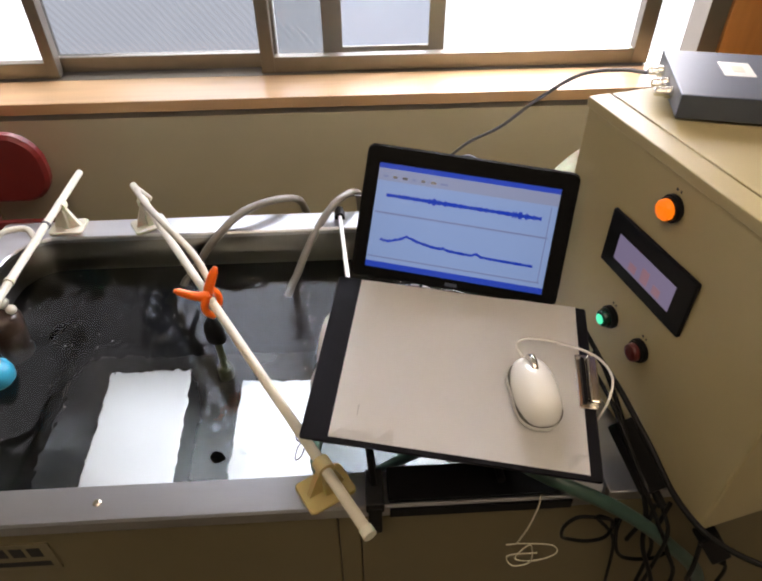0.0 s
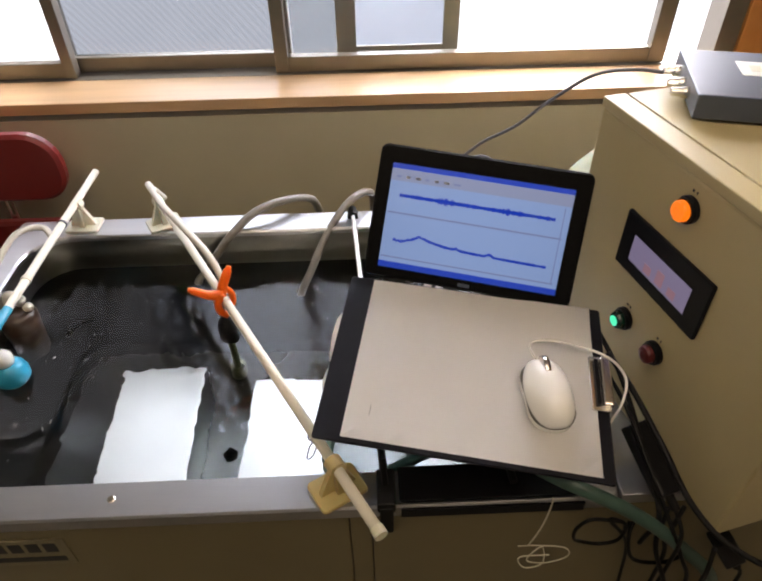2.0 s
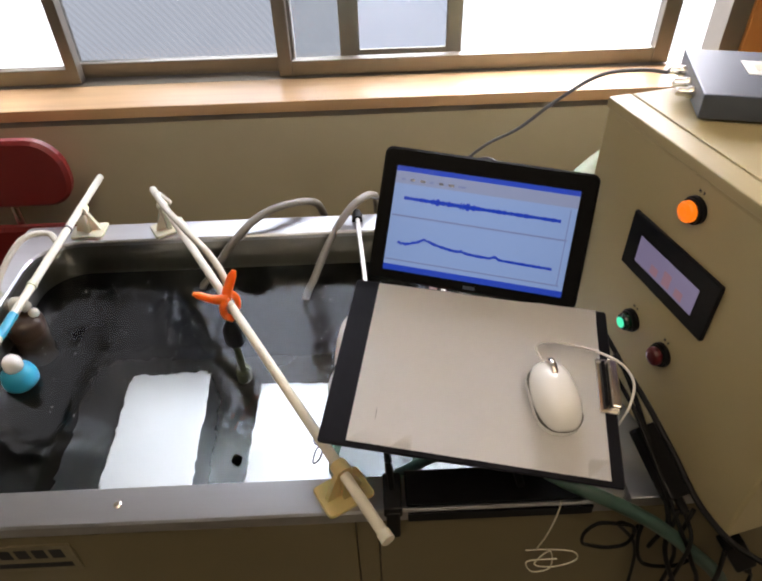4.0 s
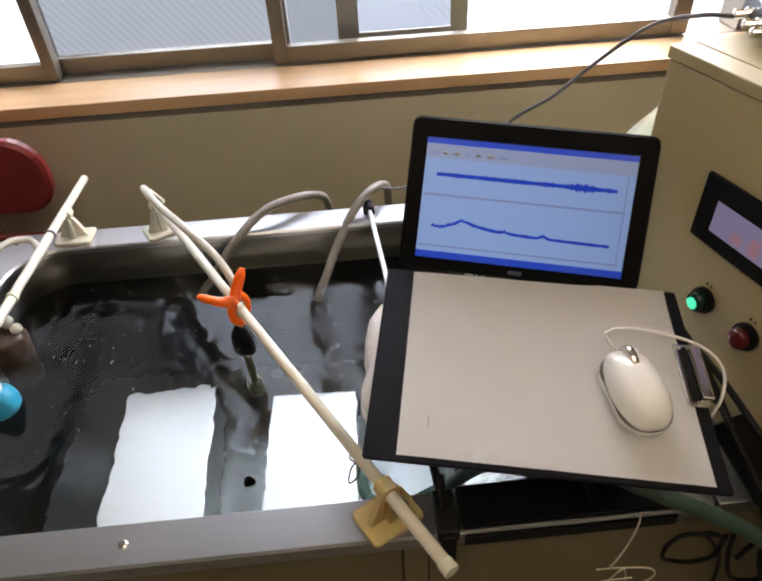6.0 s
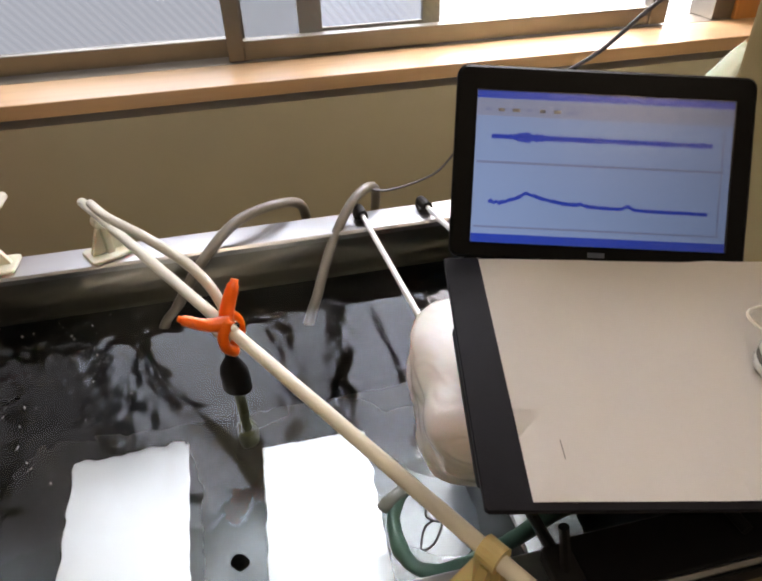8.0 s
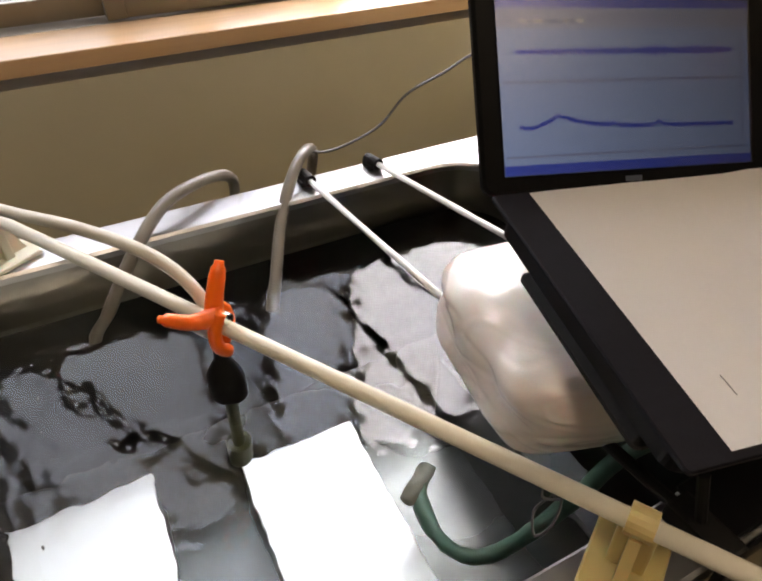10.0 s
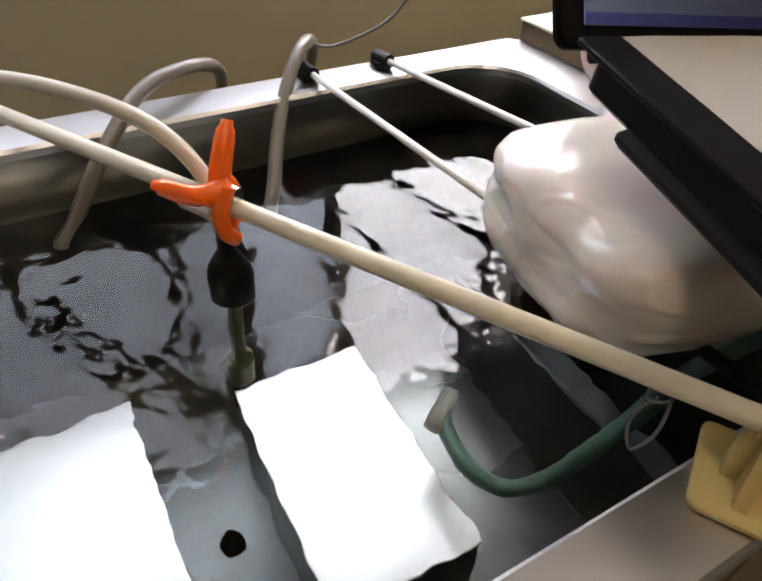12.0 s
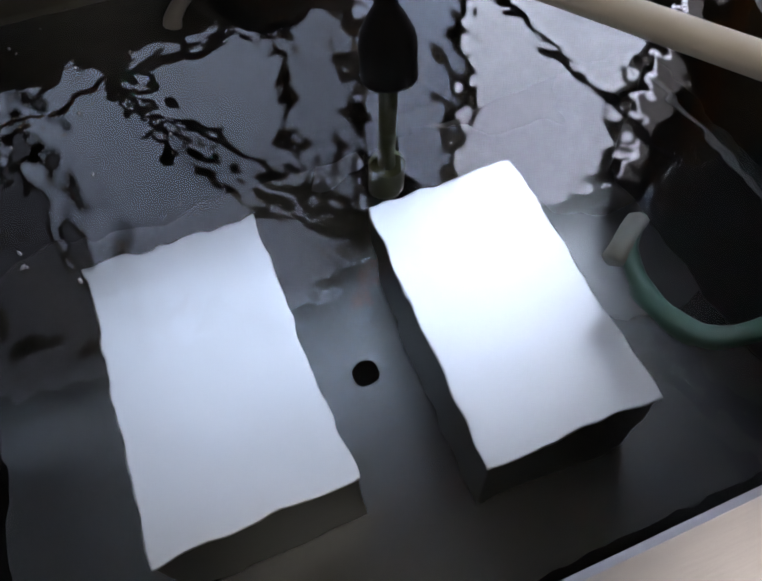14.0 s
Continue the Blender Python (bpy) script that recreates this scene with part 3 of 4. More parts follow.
def clipboard():
    t = thing("clipboard", BASE @ Vector((0.15, 0.12, -0.006)), "black clipboard lying on the laptop keyboard as a mouse pad", "clipboard")
    part("board", slab(-0.0325, 0.312, -0.006, 0.249, -0.006, -0.0016, 0.004, BASE, 0.001), BOARD, t)
    part("clip", joined(slab(0.290, 0.314, 0.085, 0.165, -0.0005, 0.0032, 0.003, BASE, 0.001), box(0.302, 0.315, 0.09, 0.16, 0.002, 0.011, 0.0025, BASE)), NICKEL, t, "metal spring clip")
    part("clip_lever", box(0.2955, 0.3005, 0.092, 0.158, 0.0035, 0.0075, 0.001, BASE), BLACK, t)


clipboard()


def paper():
    bm = bmesh.new()
    nx, ny = 12, 10
    g = [[bm.verts.new(BASE @ Vector((0.297 * i / nx, 0.246 * j / ny, -0.0008 + 0.0012 * (abs(noise.noise((i * 0.4, j * 0.4, 5)))) + (0.002 if j == ny and i > 8 else 0)))) for i in range(nx + 1)] for j in range(ny + 1)]
    for j in range(ny):
        for i in range(nx):
            bm.faces.new((g[j][i], g[j][i + 1], g[j + 1][i + 1], g[j + 1][i]))
    bmesh.ops.solidify(bm, geom=bm.faces[:], thickness=0.0006)
    s = solo("paper_sheet", bm, PAPER, "white paper sheet on the clipboard with a faint pencil stroke", "paper", smooth=True)
    part("pencil_stroke", box(0.0285, 0.0289, 0.031, 0.046, 0.0006, 0.0011, 0, BASE), HOSE, s)


paper()


def mouse():
    m = BASE @ pose(0.2345, 0.091, 0.0, 0, 0, 14) @ Matrix.Diagonal((0.89, 0.89, 0.92, 1))
    t = thing("computer_mouse", m.translation, "glossy white wired mouse on the paper", "mouse")
    bm = bmesh.new()
    bmesh.ops.create_uvsphere(bm, u_segments=36, v_segments=20, radius=1)
    for v in bm.verts:
        x, y, z = v.co
        wide = 0.0295 + 0.0025 * math.cos(y * 2.2) - 0.003 * max(0, y)
        sq = 1 / max(abs(x) ** 3 + abs(y) ** 3, 1e-6) ** (1 / 3) if abs(x) + abs(y) > 0.3 else 1.0
        k = min(sq * math.hypot(x, y), 1.12) if math.hypot(x, y) > 0.3 else 1.0
        v.co = (x * wide * k, y * 0.053 * k, (0.030 * z * (1 - 0.12 * y) if z > 0 else 0.003 * z) + 0.014)
    bm.transform(m)
    part("shell", bm, MOUSE, t, smooth=True)
    part("base", slab(-0.0314, 0.0314, -0.0537, 0.0517, 0.001, 0.0105, 0.03, m, 0.003), MOUSE, t)
    part("side_band", slab(-0.0312, 0.0312, -0.0535, 0.0515, 0.0106, 0.0145, 0.029, m, 0.001), SKIRT, t, "dark band round the side")
    part("button_gap", tube([m @ Vector((0, 0.051, 0.022)), m @ Vector((0, 0.04, 0.0335)), m @ Vector((0, 0.022, 0.0408))], 0.0012, 8), CABLE, t)
    part("wheel", lathe([(0.006, -0.0035), (0.0085, -0.002), (0.0085, 0.002), (0.006, 0.0035)], 18, m @ pose(0, 0.03, 0.0345, 0, 90, 0)), CABLE, t, "grey scroll wheel")
    part("wheel_frame", lathe([(0.009, -0.0028), (0.0112, -0.0022), (0.0112, 0.0022), (0.009, 0.0028)], 20, m @ pose(0, 0.03, 0.0335, 0, 90, 0) @ Matrix.Diagonal((1, 1.5, 1.6, 1))), NICKEL, t, "chrome wheel surround", smooth=True)
    cord = [m @ Vector((0, 0.052, 0.014)), BASE @ Vector((0.213, 0.158, 0.017)), BASE @ Vector((0.235, 0.171, 0.015)), BASE @ Vector((0.275, 0.17, 0.013)),
            BASE @ Vector((0.315, 0.158, 0.011)), BASE @ Vector((0.331, 0.13, 0.012)), BASE @ Vector((0.326, 0.10, 0.004)), BASE @ Vector((0.318, 0.085, -0.02))]
    part("cord", tube(cord, 0.0017, 8), WHITECABLE, t, smooth=True)


mouse()

# ---- marks on the bar beside the pump ----
for y0, y1, r, material, label in ((0.27, 0.325, 0.0078, BLUE, "blue tape wound on the bar"), (0.395, 0.402, 0.0092, CREAM, "pale cable tie on the bar"), (0.565, 0.569, 0.0088, CABLE, "dark cable tie on the bar")):
    solo("bar_tie", tube([on(RA0, RA1, y0), on(RA0, RA1, y1)], r, 16), material, label, "tie")

# ---- white rods and the wrapped pack under the laptop ----
S1A, S1B = Vector((-0.131, 0.648, 0.866)), Vector((-0.098, 0.13, 0.868))
S2A, S2B = Vector((-0.023, 0.648, 0.866)), Vector((0.07, 0.13, 0.868))


def white_rod(a, b, clamped):
    t = thing("white_rod", (a + b) / 2, "thin white rod across the bath with black rubber ends", "rod", "white rods under the laptop")
    d = (b - a).normalized()
    part("rod", tube([a, b], 0.0042, 12), STICK, t, smooth=True)
    p = Vector((b.x + 0.009, -0.004, b.z))
    part("black_bar", tube([b - d * 0.02, p], 0.0055, 10), RUBBER, t, "black extension bar")
    if clamped:
        part("front_clamp", joined(box(p.x - 0.012, p.x + 0.012, -0.034, 0.02, RIM + 0.001, RIM + 0.02, 0.003), box(p.x - 0.009, p.x + 0.009, -0.036, -0.0275, 0.808, RIM + 0.012, 0.003),
                               tube([p, p + Vector((-0.004, 0.012, 0.05))], 0.0045, 8)), RUBBER, t, "black rim clamp")
    for p, s in ((a, 1),):
        part("rubber_end", joined(tube([p - d * 0.012 * s, p + d * 0.016 * s], 0.009, 12), box(p.x - 0.011, p.x + 0.011, p.y - 0.012, p.y + 0.012, RIM + 0.001, RIM + 0.009, 0.002)), RUBBER, t, "black rubber end")


def rim_cover():
    t = thing("rim_cover", (0.045, 0.0, RIM), "black plastic strip lying on the front rim under the laptop", "strip")
    part("strip", slab(-0.072, 0.172, -0.0215, 0.031, RIM + 0.001, RIM + 0.007, 0.004, None, 0.0015), BLACK, t)
    part("front_lip", box(-0.07, 0.17, -0.0292, -0.0258, RIM - 0.02, RIM - 0.002, 0.001), BLACK, t, "black lip over the rim edge")


rim_cover()
white_rod(S1A, S1B, True)
white_rod(S2A, S2B, False)


def wrapped_pack():
    bm = bmesh.new()
    bmesh.ops.create_cube(bm, size=2)
    bmesh.ops.subdivide_edges(bm, edges=bm.edges[:], cuts=64, use_grid_fill=True)
    m = axes((-0.013, 0.166, 0.898), (0.302, -0.05, 0.0), (0.046, 0.239, 0.004))
    for v in bm.verts:
        p = v.co.copy()
        n = (abs(p.x) ** 5 + abs(p.y) ** 5 + abs(p.z) ** 5) ** (1 / 5)
        p = p / n
        crease = abs(noise.noise(Vector((p.x * 2.2, p.y * 2.4 + p.z * 1.6, p.z * 2.2)) + Vector((4, 0, 0))))
        pleat = abs(noise.noise(Vector((p.x * 1.6 + p.y * 1.8, p.y * 1.6 - p.z * 1.3, p.z * 1.5)) + Vector((9, 2, 5))))
        fold = 0.045 * noise.noise(p * 2.1) - 0.03 * max(0, 0.22 - crease) + 0.1 * max(0, 0.06 - pleat)
        p = p * (0.98 + fold)
        slim = 1 - 0.22 * max(0, -p.z)
        v.co = m @ Vector((p.x * 0.155, p.y * 0.112 * slim, p.z * 0.056))
    t = thing("wrapped_pack", (0.0, 0.172, 0.85), "soft pack wrapped in white polythene under the laptop", "pack")
    part("wrapping", bm, BAG, t, smooth=True)
    part("tape", box(-0.02, 0.02, 0.05, 0.058, 0.89, 0.93, 0.002), BAG, t)
    part("gathered_neck", tube([(-0.03, 0.25, 0.94), (-0.012, 0.285, 0.955), (-0.002, 0.318, 0.967), (0.004, 0.336, 0.985)], 0.0065, 14), BAG, t, "gathered polythene neck", smooth=True)


wrapped_pack()

# ---- control cabinet ----
CAB = axes((0.2145, 0.3140, 0), (0.2334, -0.9724, 0), (0.9724, 0.2334, 0))   # along the face, into the cabinet; z here points down
CABUP = Matrix(((CAB[0][0], CAB[0][1], 0, CAB[0][3]), (CAB[1][0], CAB[1][1], 0, CAB[1][3]), (0, 0, 1, 0), (0, 0, 0, 1)))


def cabinet():
    m = CABUP
    t = thing("control_cabinet", m @ Vector((0.2, 0.2, RIM)), "cream steel control cabinet with pilot lamps standing on the bath deck", "control cabinet")
    part("body", box(0, 0.408, 0, 0.42, RIM + 0.001, 1.238, 0.004, m), CABINET, t)
    part("top_rail", box(-0.002, 0.410, -0.002, 0.03, 1.2385, 1.2525, 0.002, m), CABINET, t)
    part("top_plate", box(-0.002, 0.410, 0.0335, 0.422, 1.2385, 1.2518, 0.002, m), CABINET, t)
    p = part("display_panel", slab(0.108, 0.272, -0.0, 0.082, 0, 0.006, 0.003, m @ pose(0, 0, 1.067, 90, 0, 0)), BLACK, t, "black framed touch panel")
    part("panel_screen", box(0.134, 0.246, 0.02, 0.058, 0.0062, 0.0066, 0, m @ pose(0, 0, 1.067, 90, 0, 0)), PANELGLOW, p, "dim violet panel screen")
    for i in range(3):
        part("panel_bar", box(0.165 + i * 0.024, 0.179 + i * 0.024, 0.024, 0.036 + 0.008 * (i % 2), 0.0068, 0.0071, 0, m @ pose(0, 0, 1.067, 90, 0, 0)), PANELBAR, p)

    def lamp(u, z, lens, label):
        q = m @ pose(u, 0, z, 90, 0, 0)
        b = part("pilot_lamp", lathe([(0.0165, 0), (0.0165, 0.005), (0.0145, 0.0065), (0.0145, 0.009)], 28, q), BLACK, t, label)
        part("lens", lathe([(0.0125, 0.008), (0.0125, 0.014), (0.011, 0.0165), (0.006, 0.018)], 28, q), lens, b, smooth=False)
        part("label_mark", box(-0.005, -0.002, 0.021, 0.024, 0, 0.0006, 0, q), INK, t)
        part("label_mark", box(0.002, 0.004, 0.021, 0.024, 0, 0.0006, 0, q), INK, t)
    q = m @ pose(0.156, 0, 0.998, 90, 0, 0)
    part("lit_core", lathe([(0.0075, 0.0182), (0.0075, 0.0192), (0.005, 0.0202)], 20, q), LAMPGREEN, t, "lit green core")
    lamp(0.196, 1.201, LAMPORANGE, "lit orange pilot lamp")
    lamp(0.156, 0.998, LENSGREEN, "lit green pilot lamp")
    lamp(0.224, 0.998, LAMPRED, "unlit dark red pilot lamp")


cabinet()


def amplifier():
    m = axes((0.292, 0.236, 1.2532), (0.968, -0.25, 0), (0.25, 0.968, 0))
    t = thing("amplifier_box", m.translation, "blue-grey metal amplifier box on the cabinet with a sticker", "amplifier")
    part("case", box(0, 0.21, 0, 0.155, 0.002, 0.032, 0.002, m), AMP, t)
    part("sticker", slab(0.062, 0.1, 0.07, 0.118, 0.032, 0.0326, 0.002, m, 0.0002), STICKER, t, "pale square sticker")
    part("sticker_mark", box(0.075, 0.089, 0.084, 0.104, 0.0328, 0.0331, 0, m), CREAM, t)
    for y in (0.045, 0.075, 0.115):
        part("socket", lathe([(0.0075, 0), (0.0075, 0.008), (0.0055, 0.009), (0.0055, 0.02), (0.003, 0.022)], 16, m @ pose(0, y, 0.016, 0, -90, 0)), NICKEL, t, "nickel coaxial socket")


amplifier()


def cable(name, pts, r, material, label, category="cable", steps=10):
    return solo(name, tube(pts, r, 8, steps), material, label, category, smooth=True)


cable("signal_cable", [(0.297, 0.345, 1.2692), (0.265, 0.36, 1.268), (0.22, 0.385, 1.252), (0.175, 0.42, 1.2), (0.135, 0.45, 1.146), (0.085, 0.47, 1.106), (0.045, 0.465, 1.06), (0.04, 0.41, 1.0)], 0.0027, CABLE,
      "dark grey signal cable from the amplifier to the laptop", "cable")

# ---- orange clip, probe and hoses ----
def clip():
    at = on(RB0, RB1, 0.325)
    t = thing("spring_clip", at, "fluorescent orange plastic spring clip gripping the bar", "clip")
    d = (RB1 - RB0).normalized()
    c = at + Vector((0, 0, 0.006))
    part("handle", tube([c + Vector((-0.006, 0, -0.004)), c + Vector((0.0, 0.006, 0.02)), Vector((-0.327, 0.344, 0.97))], 0.0085, 14, radii=[0.0105, 0.0095, 0.009, 0.0085, 0.0082, 0.008, 0.0078, 0.007, 0.0045]), ORANGE, t, smooth=True)
    part("handle", tube([c + Vector((0.0, -0.004, 0.008)), c + Vector((-0.025, -0.006, 0.012)), Vector((-0.390, 0.311, 0.952))], 0.0078, 14, radii=[0.010, 0.009, 0.0085, 0.0078, 0.0072, 0.007, 0.0066, 0.006, 0.0036]), ORANGE, t, smooth=True)
    side = d.cross(Vector((0, 0, 1))).normalized()
    for s, k in ((1, 0.006), (-1, -0.006)):
        q = at + d * k
        part("jaw", tube([q + side * 0.004 * s + Vector((0, 0, 0.02)), q + side * 0.0135 * s + Vector((0, 0, 0.004)), q + side * 0.0125 * s - Vector((0, 0, 0.014)), q + side * 0.003 * s - Vector((0, 0, 0.026))], 0.0062, 12), ORANGE, t, smooth=True)
    part("spring", tube([at + d * -0.012 + Vector((0, 0, 0.012)), at + d * 0.012 + Vector((0, 0, 0.012))], 0.006, 12), NICKEL, t)
    part("pad", tube([at + side * 0.012 - d * 0.034 + Vector((0, 0, -0.003)), at + side * 0.013 - d * 0.004 + Vector((0, 0, -0.003))], 0.0045, 10), PALEHOSE, t)


clip()


def probe():
    t = thing("probe", (-0.347, 0.33, 0.85), "black rubber-capped probe hanging from the clip into the water", "probe")
    m = pose(-0.347, 0.323, 0, 0, 0, -25) @ Matrix.Diagonal((1, 0.75, 1, 1))
    part("cap", lathe([(0.0168, 0.827), (0.0182, 0.8295), (0.0182, 0.852), (0.0168, 0.861), (0.011, 0.872), (0.007, 0.878), (0.006, 0.893)], 28, m), RUBBER, t, smooth=True)
    part("stem", tube([(-0.347, 0.323, 0.826), (-0.3475, 0.329, 0.79), (-0.348, 0.332, 0.75), (-0.348, 0.333, 0.72)], 0.0064, 12), ALGAE, t, smooth=True)
    part("tip", tube([(-0.348, 0.333, 0.727), (-0.348, 0.334, 0.722), (-0.349, 0.336, 0.685)], 0.0135, 14), ALGAE, t, smooth=True)


probe()
cable("probe_tube", [(-0.52, 0.665, 0.905), (-0.53, 0.64, 0.942), (-0.497, 0.575, 0.95), (-0.43, 0.47, 0.965), (-0.375, 0.40, 0.955), (-0.348, 0.36, 0.925), (-0.345, 0.335, 0.885)], 0.0065, PALEHOSE, "pale grey tube from the bar bracket to the probe", "tube")
cable("grey_hose", [(-0.21, 0.77, 0.79), (-0.222, 0.722, 0.855), (-0.265, 0.685, 0.880), (-0.33, 0.643, 0.880), (-0.385, 0.598, 0.848), (-0.428, 0.578, 0.797), (-0.455, 0.568, 0.757), (-0.462, 0.563, 0.738)], 0.0085, HOSE, "grey hose looping over the rear rim into the water", "hose")
cable("grey_hose", [(-0.085, 0.755, 0.80), (-0.09, 0.72, 0.866), (-0.115, 0.682, 0.889), (-0.15, 0.645, 0.878), (-0.19, 0.60, 0.835), (-0.228, 0.54, 0.775), (-0.238, 0.525, 0.75), (-0.243, 0.517, 0.735)], 0.0085, HOSE, "grey hose looping over the rear rim into the water", "hose")
cable("sensor_cable", [(-0.116, 0.685, 0.888), (-0.065, 0.70, 0.872), (0.008, 0.69, 0.897), (0.042, 0.66, 0.952), (0.085, 0.63, 0.985), (0.125, 0.60, 1.015), (0.15, 0.52, 1.02), (0.14, 0.42, 1.02)], 0.0022, CABLE, "thin dark cable from the hose to the laptop", "cable")
cable("green_hose", [(-0.150, 0.262, 0.60), (-0.177, 0.235, 0.60), (-0.186, 0.185, 0.60), (-0.168, 0.146, 0.60), (-0.125, 0.130, 0.62), (-0.07, 0.116, 0.70), (-0.02, 0.112, 0.765), (0.03, 0.09, 0.82), (0.07, 0.05, 0.868), (0.13, -0.01, 0.885), (0.222, -0.045, 0.855), (0.302, -0.06, 0.785), (0.385, -0.06, 0.665), (0.43, -0.05, 0.45)], 0.0095, GREEN, "translucent green hose hung over the front rim", "hose")
solo("hose_nozzle", tube([(-0.152, 0.260, 0.602), (-0.195, 0.232, 0.606)], 0.0095, 14), NOZZLE, "dull grey plastic hose nozzle under water", "nozzle", smooth=True)

# ---- loose cables at the cabinet ----
for pts, r in (([(0.218, 0.12, 0.975), (0.24, 0.07, 0.955), (0.262, 0.0, 0.925), (0.285, -0.06, 0.89), (0.325, -0.105, 0.866), (0.40, -0.14, 0.856), (0.52, -0.145, 0.85)], 0.004),
               ([(0.215, 0.16, 0.98), (0.235, 0.10, 0.95), (0.25, 0.02, 0.90), (0.262, -0.04, 0.85), (0.27, -0.06, 0.78), (0.30, -0.07, 0.70), (0.33, -0.06, 0.6)], 0.0035),
               ([(0.22, 0.10, 0.95), (0.235, 0.05, 0.93), (0.265, -0.04, 0.86), (0.30, -0.07, 0.78), (0.33, -0.07, 0.70), (0.34, -0.06, 0.55)], 0.003),
               ([(0.24, -0.035, 0.84), (0.232, -0.05, 0.80), (0.25, -0.055, 0.745), (0.30, -0.05, 0.72), (0.33, -0.045, 0.73)], 0.0028)):
    cable("black_cable", pts, r, BLACKCABLE, "black cable hanging in front of the cabinet", "cable")
cable("string", [(0.137, 0.0, 0.862), (0.125, -0.03, 0.85), (0.118, -0.034, 0.80), (0.108, -0.034, 0.755)], 0.0012, STRING, "cream string tied to the front of the bath", "string")
cable("string_loops", [(0.095, -0.03, 0.745), (0.12, -0.035, 0.755), (0.16, -0.035, 0.745), (0.17, -0.033, 0.715), (0.14, -0.034, 0.70), (0.11, -0.036, 0.715), (0.13, -0.03, 0.74), (0.135, -0.035, 0.70), (0.11, -0.035, 0.69), (0.1, -0.034, 0.72), (0.14, -0.037, 0.73)], 0.0011, STRING, "tangled cream string hanging on the bath", "string")


def adapter(at, ux, uy, size, label, cord):
    m = axes(at, ux, uy)
    t = thing("power_adapter", m.translation, label, "power adapter", "adapters among the cables")
    w, d, e = size
    part("body", box(-w, w, -d, d, -e, e, 0.004, m), BLACK, t)
    part("collar", tube([m @ Vector((w - 0.002, 0, 0)), m @ Vector((w + 0.02, 0, 0))], 0.006, 12), RUBBER, t)
    part("lead", tube([m @ Vector((w + 0.018, 0, 0))] + cord, 0.0028, 8), BLACKCABLE, t, smooth=True)


adapter((0.262, 0.012, 0.885), (0.25, -0.75, -0.4), (0.9, 0.3, 0.0), (0.048, 0.017, 0.012), "black power adapter resting on the bath deck under the clipboard", [(0.285, -0.07, 0.83), (0.30, -0.06, 0.72), (0.31, -0.05, 0.5)])
adapter((0.385, -0.045, 0.745), (0.5, -0.1, -0.8), (0.8, 0.1, 0.5), (0.034, 0.015, 0.012), "black plug hanging among the cables at the bath front", [(0.43, -0.05, 0.66), (0.44, -0.04, 0.5), (0.44, -0.04, 0.03)])
cable("coiled_cable", [(0.24, -0.03, 0.80)] + [(0.2 + 0.036 * math.cos(a), -0.034 - 0.002 * (k % 3), 0.788 + 0.034 * math.sin(a)) for k, a in enumerate([x * 0.7 for x in range(12)])] + [(0.25, -0.03, 0.74), (0.27, -0.03, 0.6)], 0.0026, BLACKCABLE, "black cable coiled against the bath front", "cable", 6)
for pts in ([(0.27, -0.045, 0.86), (0.268, -0.05, 0.83), (0.262, -0.045, 0.80), (0.26, -0.04, 0.76)], [(0.285, -0.05, 0.87), (0.28, -0.055, 0.83), (0.283, -0.05, 0.79), (0.30, -0.045, 0.73), (0.31, -0.04, 0.6)],
            [(0.31, -0.095, 0.85), (0.315, -0.1, 0.80), (0.33, -0.09, 0.74), (0.36, -0.07, 0.68), (0.37, -0.05, 0.55)]):
    cable("black_cable", pts, 0.003, BLACKCABLE, "black cable hanging in front of the cabinet", "cable")

solo("wire_tie", tube([(-0.184, 0.056, 0.914), (-0.172, 0.05, 0.908), (-0.176, 0.05, 0.893), (-0.19, 0.056, 0.897), (-0.186, 0.058, 0.913), (-0.178, 0.05, 0.90), (-0.185, 0.045, 0.875), (-0.195, 0.05, 0.86), (-0.19, 0.06, 0.875), (-0.18, 0.055, 0.893)], 0.0011, 6), CABLE, "dark wire twisted round the bar", "wire", smooth=True)


def scrap():
    bm = bmesh.new()
    g = []
    for j in range(11):
        v = j / 10
        mid = Vector((0.205 + 0.075 * v, 0.362 + 0.012 * v, 1.085 + 0.105 * v - 0.03 * v * v))
        g.append([bm.verts.new(mid + Vector((0.018 * a * (1 - 0.45 * v), 0.012 * (1 - a * a) + 0.003 * noise.noise((a * 2, v * 4, 3)), -0.012 * a * (1 - 0.4 * v)))) for a in [i / 4 - 1 for i in range(9)]])
    for j in range(10):
        for i in range(8):
            bm.faces.new((g[j][i], g[j][i + 1], g[j + 1][i + 1], g[j + 1][i]))
    bmesh.ops.solidify(bm, geom=bm.faces[:], thickness=0.0012)
    solo("plastic_flap", bm, FLAP, "pale curved plastic flap tucked behind the laptop lid", "plastic flap", smooth=True)


def deck_block():
    t = thing("deck_block", (0.27, 0.6, RIM - 0.004), "cream-topped wooden block on the rear of the bath deck", "block")
    part("body", box(0.229, 0.31, 0.45, 0.664, RIM - 0.0035, RIM + 0.024, 0.002), TRIM, t)
    part("top", box(0.227, 0.312, 0.448, 0.666, RIM + 0.0242, RIM + 0.0285, 0.0015), CREAM, t, "cream top")


deck_block()
scrap()


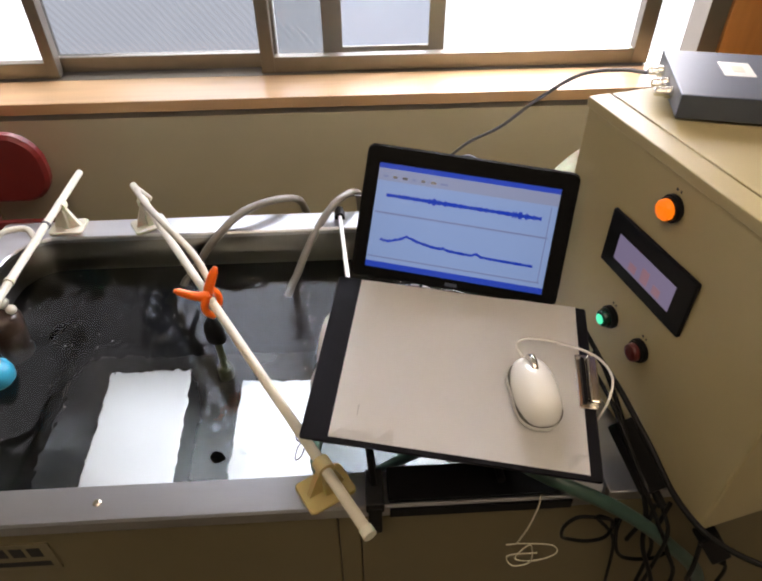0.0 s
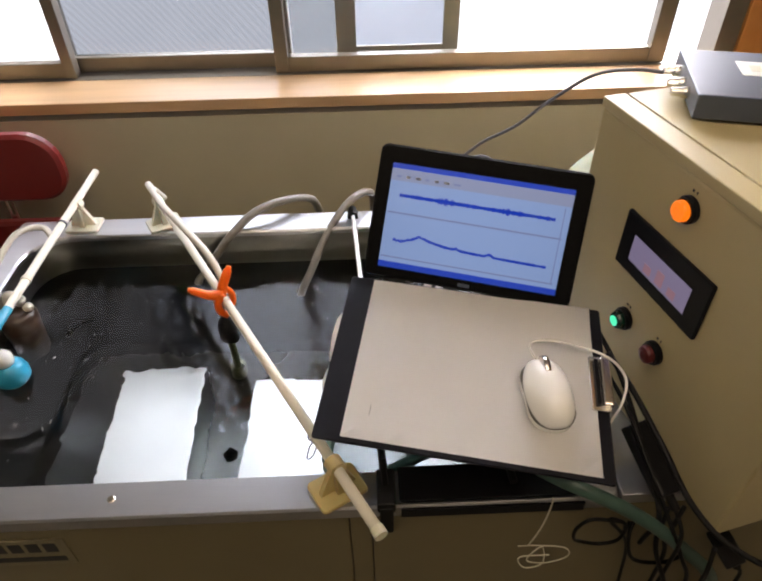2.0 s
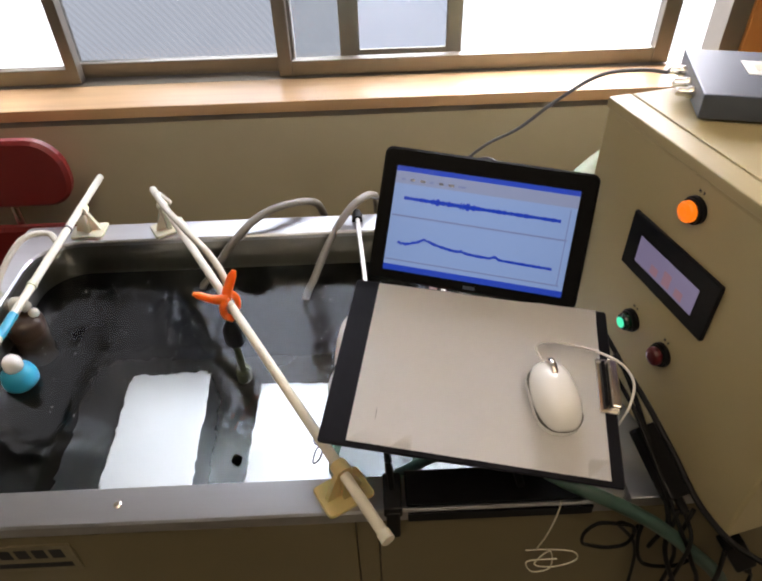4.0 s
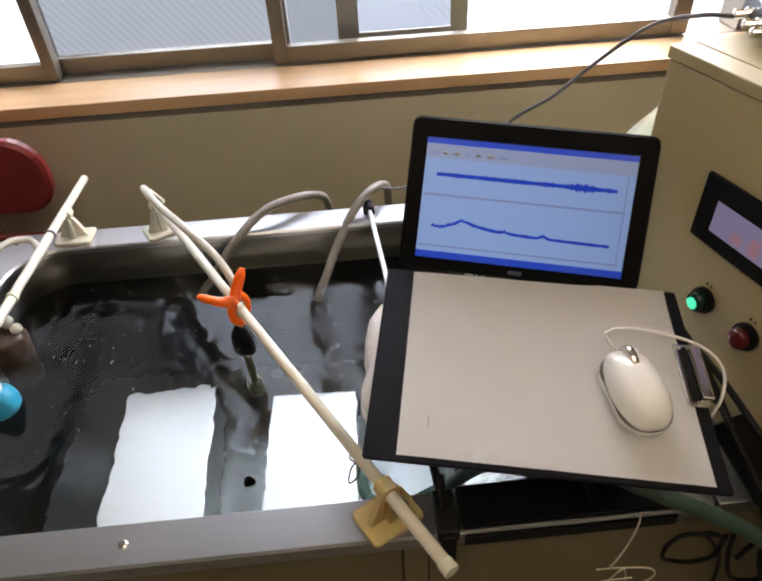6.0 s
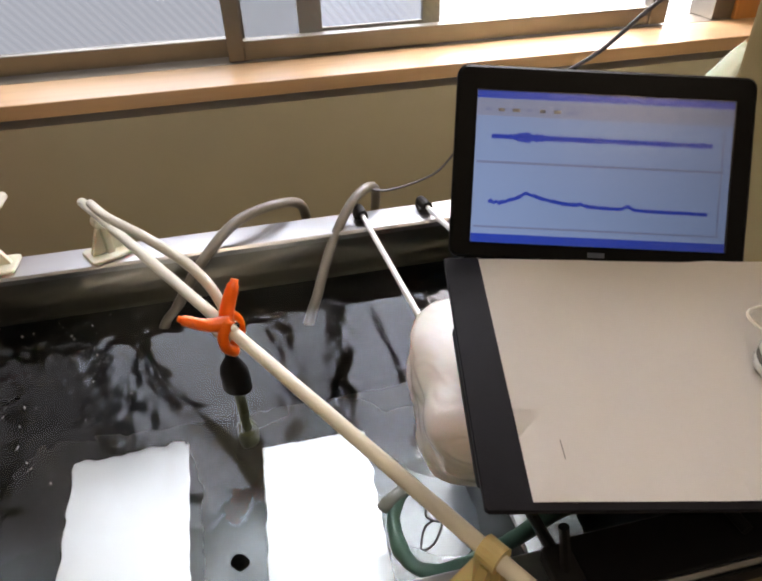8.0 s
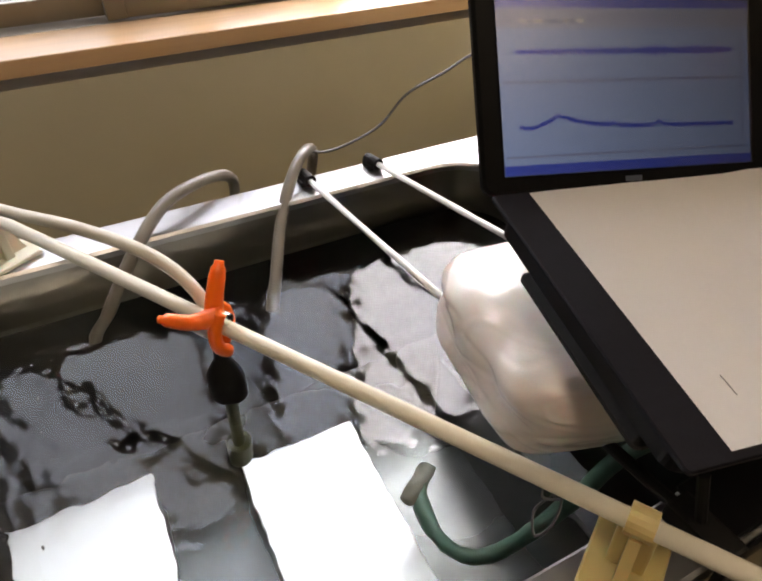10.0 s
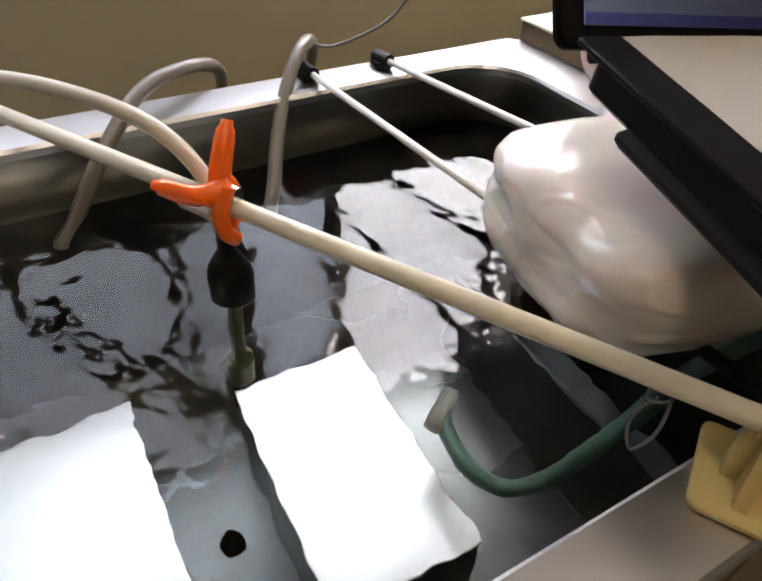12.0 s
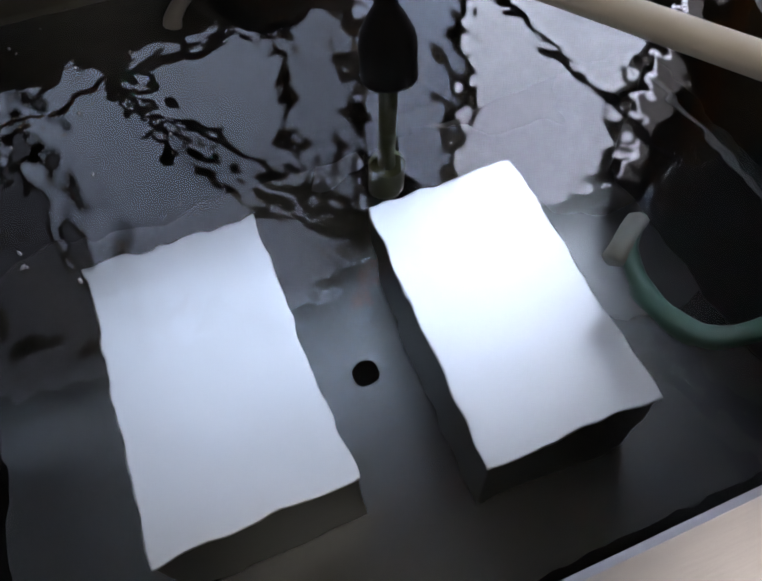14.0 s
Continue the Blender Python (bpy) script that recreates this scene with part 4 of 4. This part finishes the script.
# Ripple glints modelled as tiny pale flecks that drift on the surface.
def bubbles(seed, count):
    rnd = random.Random(seed)
    parts = []
    while len(parts) < count:
        x, y = rnd.gauss(-0.63, 0.07), rnd.gauss(0.40, 0.12)
        if -0.76 < x < -0.40 and 0.08 < y < 0.58:
            bm = bmesh.new()
            bmesh.ops.create_icosphere(bm, subdivisions=1, radius=rnd.uniform(0.0006, 0.0015))
            bm.transform(pose(x, y, LEVEL + 0.0012, 0, 0, rnd.uniform(-30, 30)) @ Matrix.Diagonal((1, rnd.uniform(1, 3.6), 0.6, 1)))
            parts.append(bm)
    return solo("bubbles", joined(*parts), GLINT, "small pale flecks standing in for ripple glints on the water", "bubbles", "stuff", smooth=True)


glint_sets = [bubbles(1, 34), bubbles(2, 26)]

# ---- floats in the bath ----
def blue_float():
    t = thing("blue_float", (-0.725, 0.295, LEVEL), "turquoise float with a white cap in the water", "float")
    part("ball", lathe([(0.006, -0.02), (0.022, -0.014), (0.029, 0.0), (0.0295, 0.012), (0.026, 0.024), (0.017, 0.032), (0.012, 0.034)], 28, pose(-0.725, 0.295, LEVEL)), BLUE, t, smooth=True)
    part("cap", lathe([(0.014, 0.031), (0.0165, 0.038), (0.0155, 0.05), (0.01, 0.058), (0.003, 0.06)], 24, pose(-0.725, 0.295, LEVEL)), MOUSE, t, "white cap", smooth=True)
    return t


float_thing = blue_float()


def stirrer():
    t = thing("pump_head", (-0.765, 0.42, LEVEL), "wet brown pump head with pale fittings under the bar", "pump")
    part("body", lathe([(0.03, -0.12), (0.034, -0.01), (0.036, 0.02), (0.03, 0.034), (0.016, 0.038)], 22, pose(-0.765, 0.425, LEVEL)), BROWN, t, smooth=True)
    part("fitting", tube([(-0.79, 0.44, LEVEL + 0.03), (-0.775, 0.445, LEVEL + 0.055), (-0.75, 0.435, LEVEL + 0.05)], 0.011, 12), PALEHOSE, t, smooth=True)
    part("fitting", tube([(-0.75, 0.44, LEVEL + 0.03), (-0.735, 0.425, LEVEL + 0.045)], 0.009, 12), PALEHOSE, t, smooth=True)
    part("tube", tube([(-0.79, 0.44, LEVEL + 0.055), (-0.80, 0.46, 0.87), (-0.77, 0.53, 0.915), (-0.73, 0.56, 0.912), (-0.70, 0.53, 0.90)], 0.006, 10), PALEHOSE, t, smooth=True)


stirrer()

# ---- chair ----
def chair():
    t = thing("chair", (-1.12, 0.60, 0), "dark red vinyl chair with a pale band beside the bath", "chair")
    part("backrest", slab(-1.33, -0.765, 0.838, 1.0, -0.015, 0.015, 0.07, pose(0, 0.79, 0, 90, 0, 0), 0.008), REDCHAIR, t)
    part("lower_back", slab(-1.33, -0.79, 0.56, 0.785, -0.014, 0.014, 0.03, pose(0, 0.785, 0, 90, 0, 0), 0.008), REDCHAIR, t)
    for x in (-1.25, -0.93):
        part("back_post", tube([(x, 0.80, 0.45), (x, 0.805, 0.93)], 0.01, 12), NICKEL, t)
    part("seat", slab(-1.34, -0.86, 0.28, 0.765, 0.42, 0.48, 0.05, None, 0.015), REDCHAIR, t)
    for x, y in ((-1.31, 0.32), (-0.89, 0.32), (-1.31, 0.72), (-0.89, 0.72)):
        part("leg", tube([(x, y, 0), (x, y, 0.425)], 0.011, 12), NICKEL, t)


chair()


# ---- movement ----
def motions():
    rows = []
    for i in range(29):
        t = i * 0.5
        rows.append((t, pose(0.007 * math.sin(t * 2.1) + 0.004 * math.sin(t * 5.3), 0.007 * math.cos(t * 1.7 + 1), 0, 0, 0, 0.3 * math.sin(t * 1.3))))
    walk(water_sheet, rows)
    for k, ob in enumerate(glint_sets):
        walk(ob, [(i * 0.5, pose(0.02 * math.sin(i * 0.55 + k * 2) - 0.01, 0.022 * math.cos(i * 0.47 + k), 0.0)) for i in range(29)])
    inv = Matrix.Translation(-ORIGIN[laptop_thing])
    for k, ob in enumerate(burst_parts):
        out = []
        for i in range(57):
            t = i * 0.25
            u = TRACE_X0 + 0.03 + (TRACE_X1 - TRACE_X0 - 0.06) * (0.5 - 0.5 * math.cos(t * (1.15 + 0.5 * k) + 2.2 * k + 3.0))
            out.append((t, inv @ LID @ pose(u, -0.0665, 0.0015)))
        walk(ob, out)
    o = ORIGIN[float_thing]
    walk(float_thing, [(i * 0.5, pose(o.x + 0.002 * math.sin(i * 0.9), o.y + 0.002 * math.cos(i * 0.7), o.z + 0.0015 * math.sin(i * 1.7), 2 * math.sin(i), 2 * math.cos(i * 0.8), 3 * math.sin(i * 0.4))) for i in range(29)])


motions()
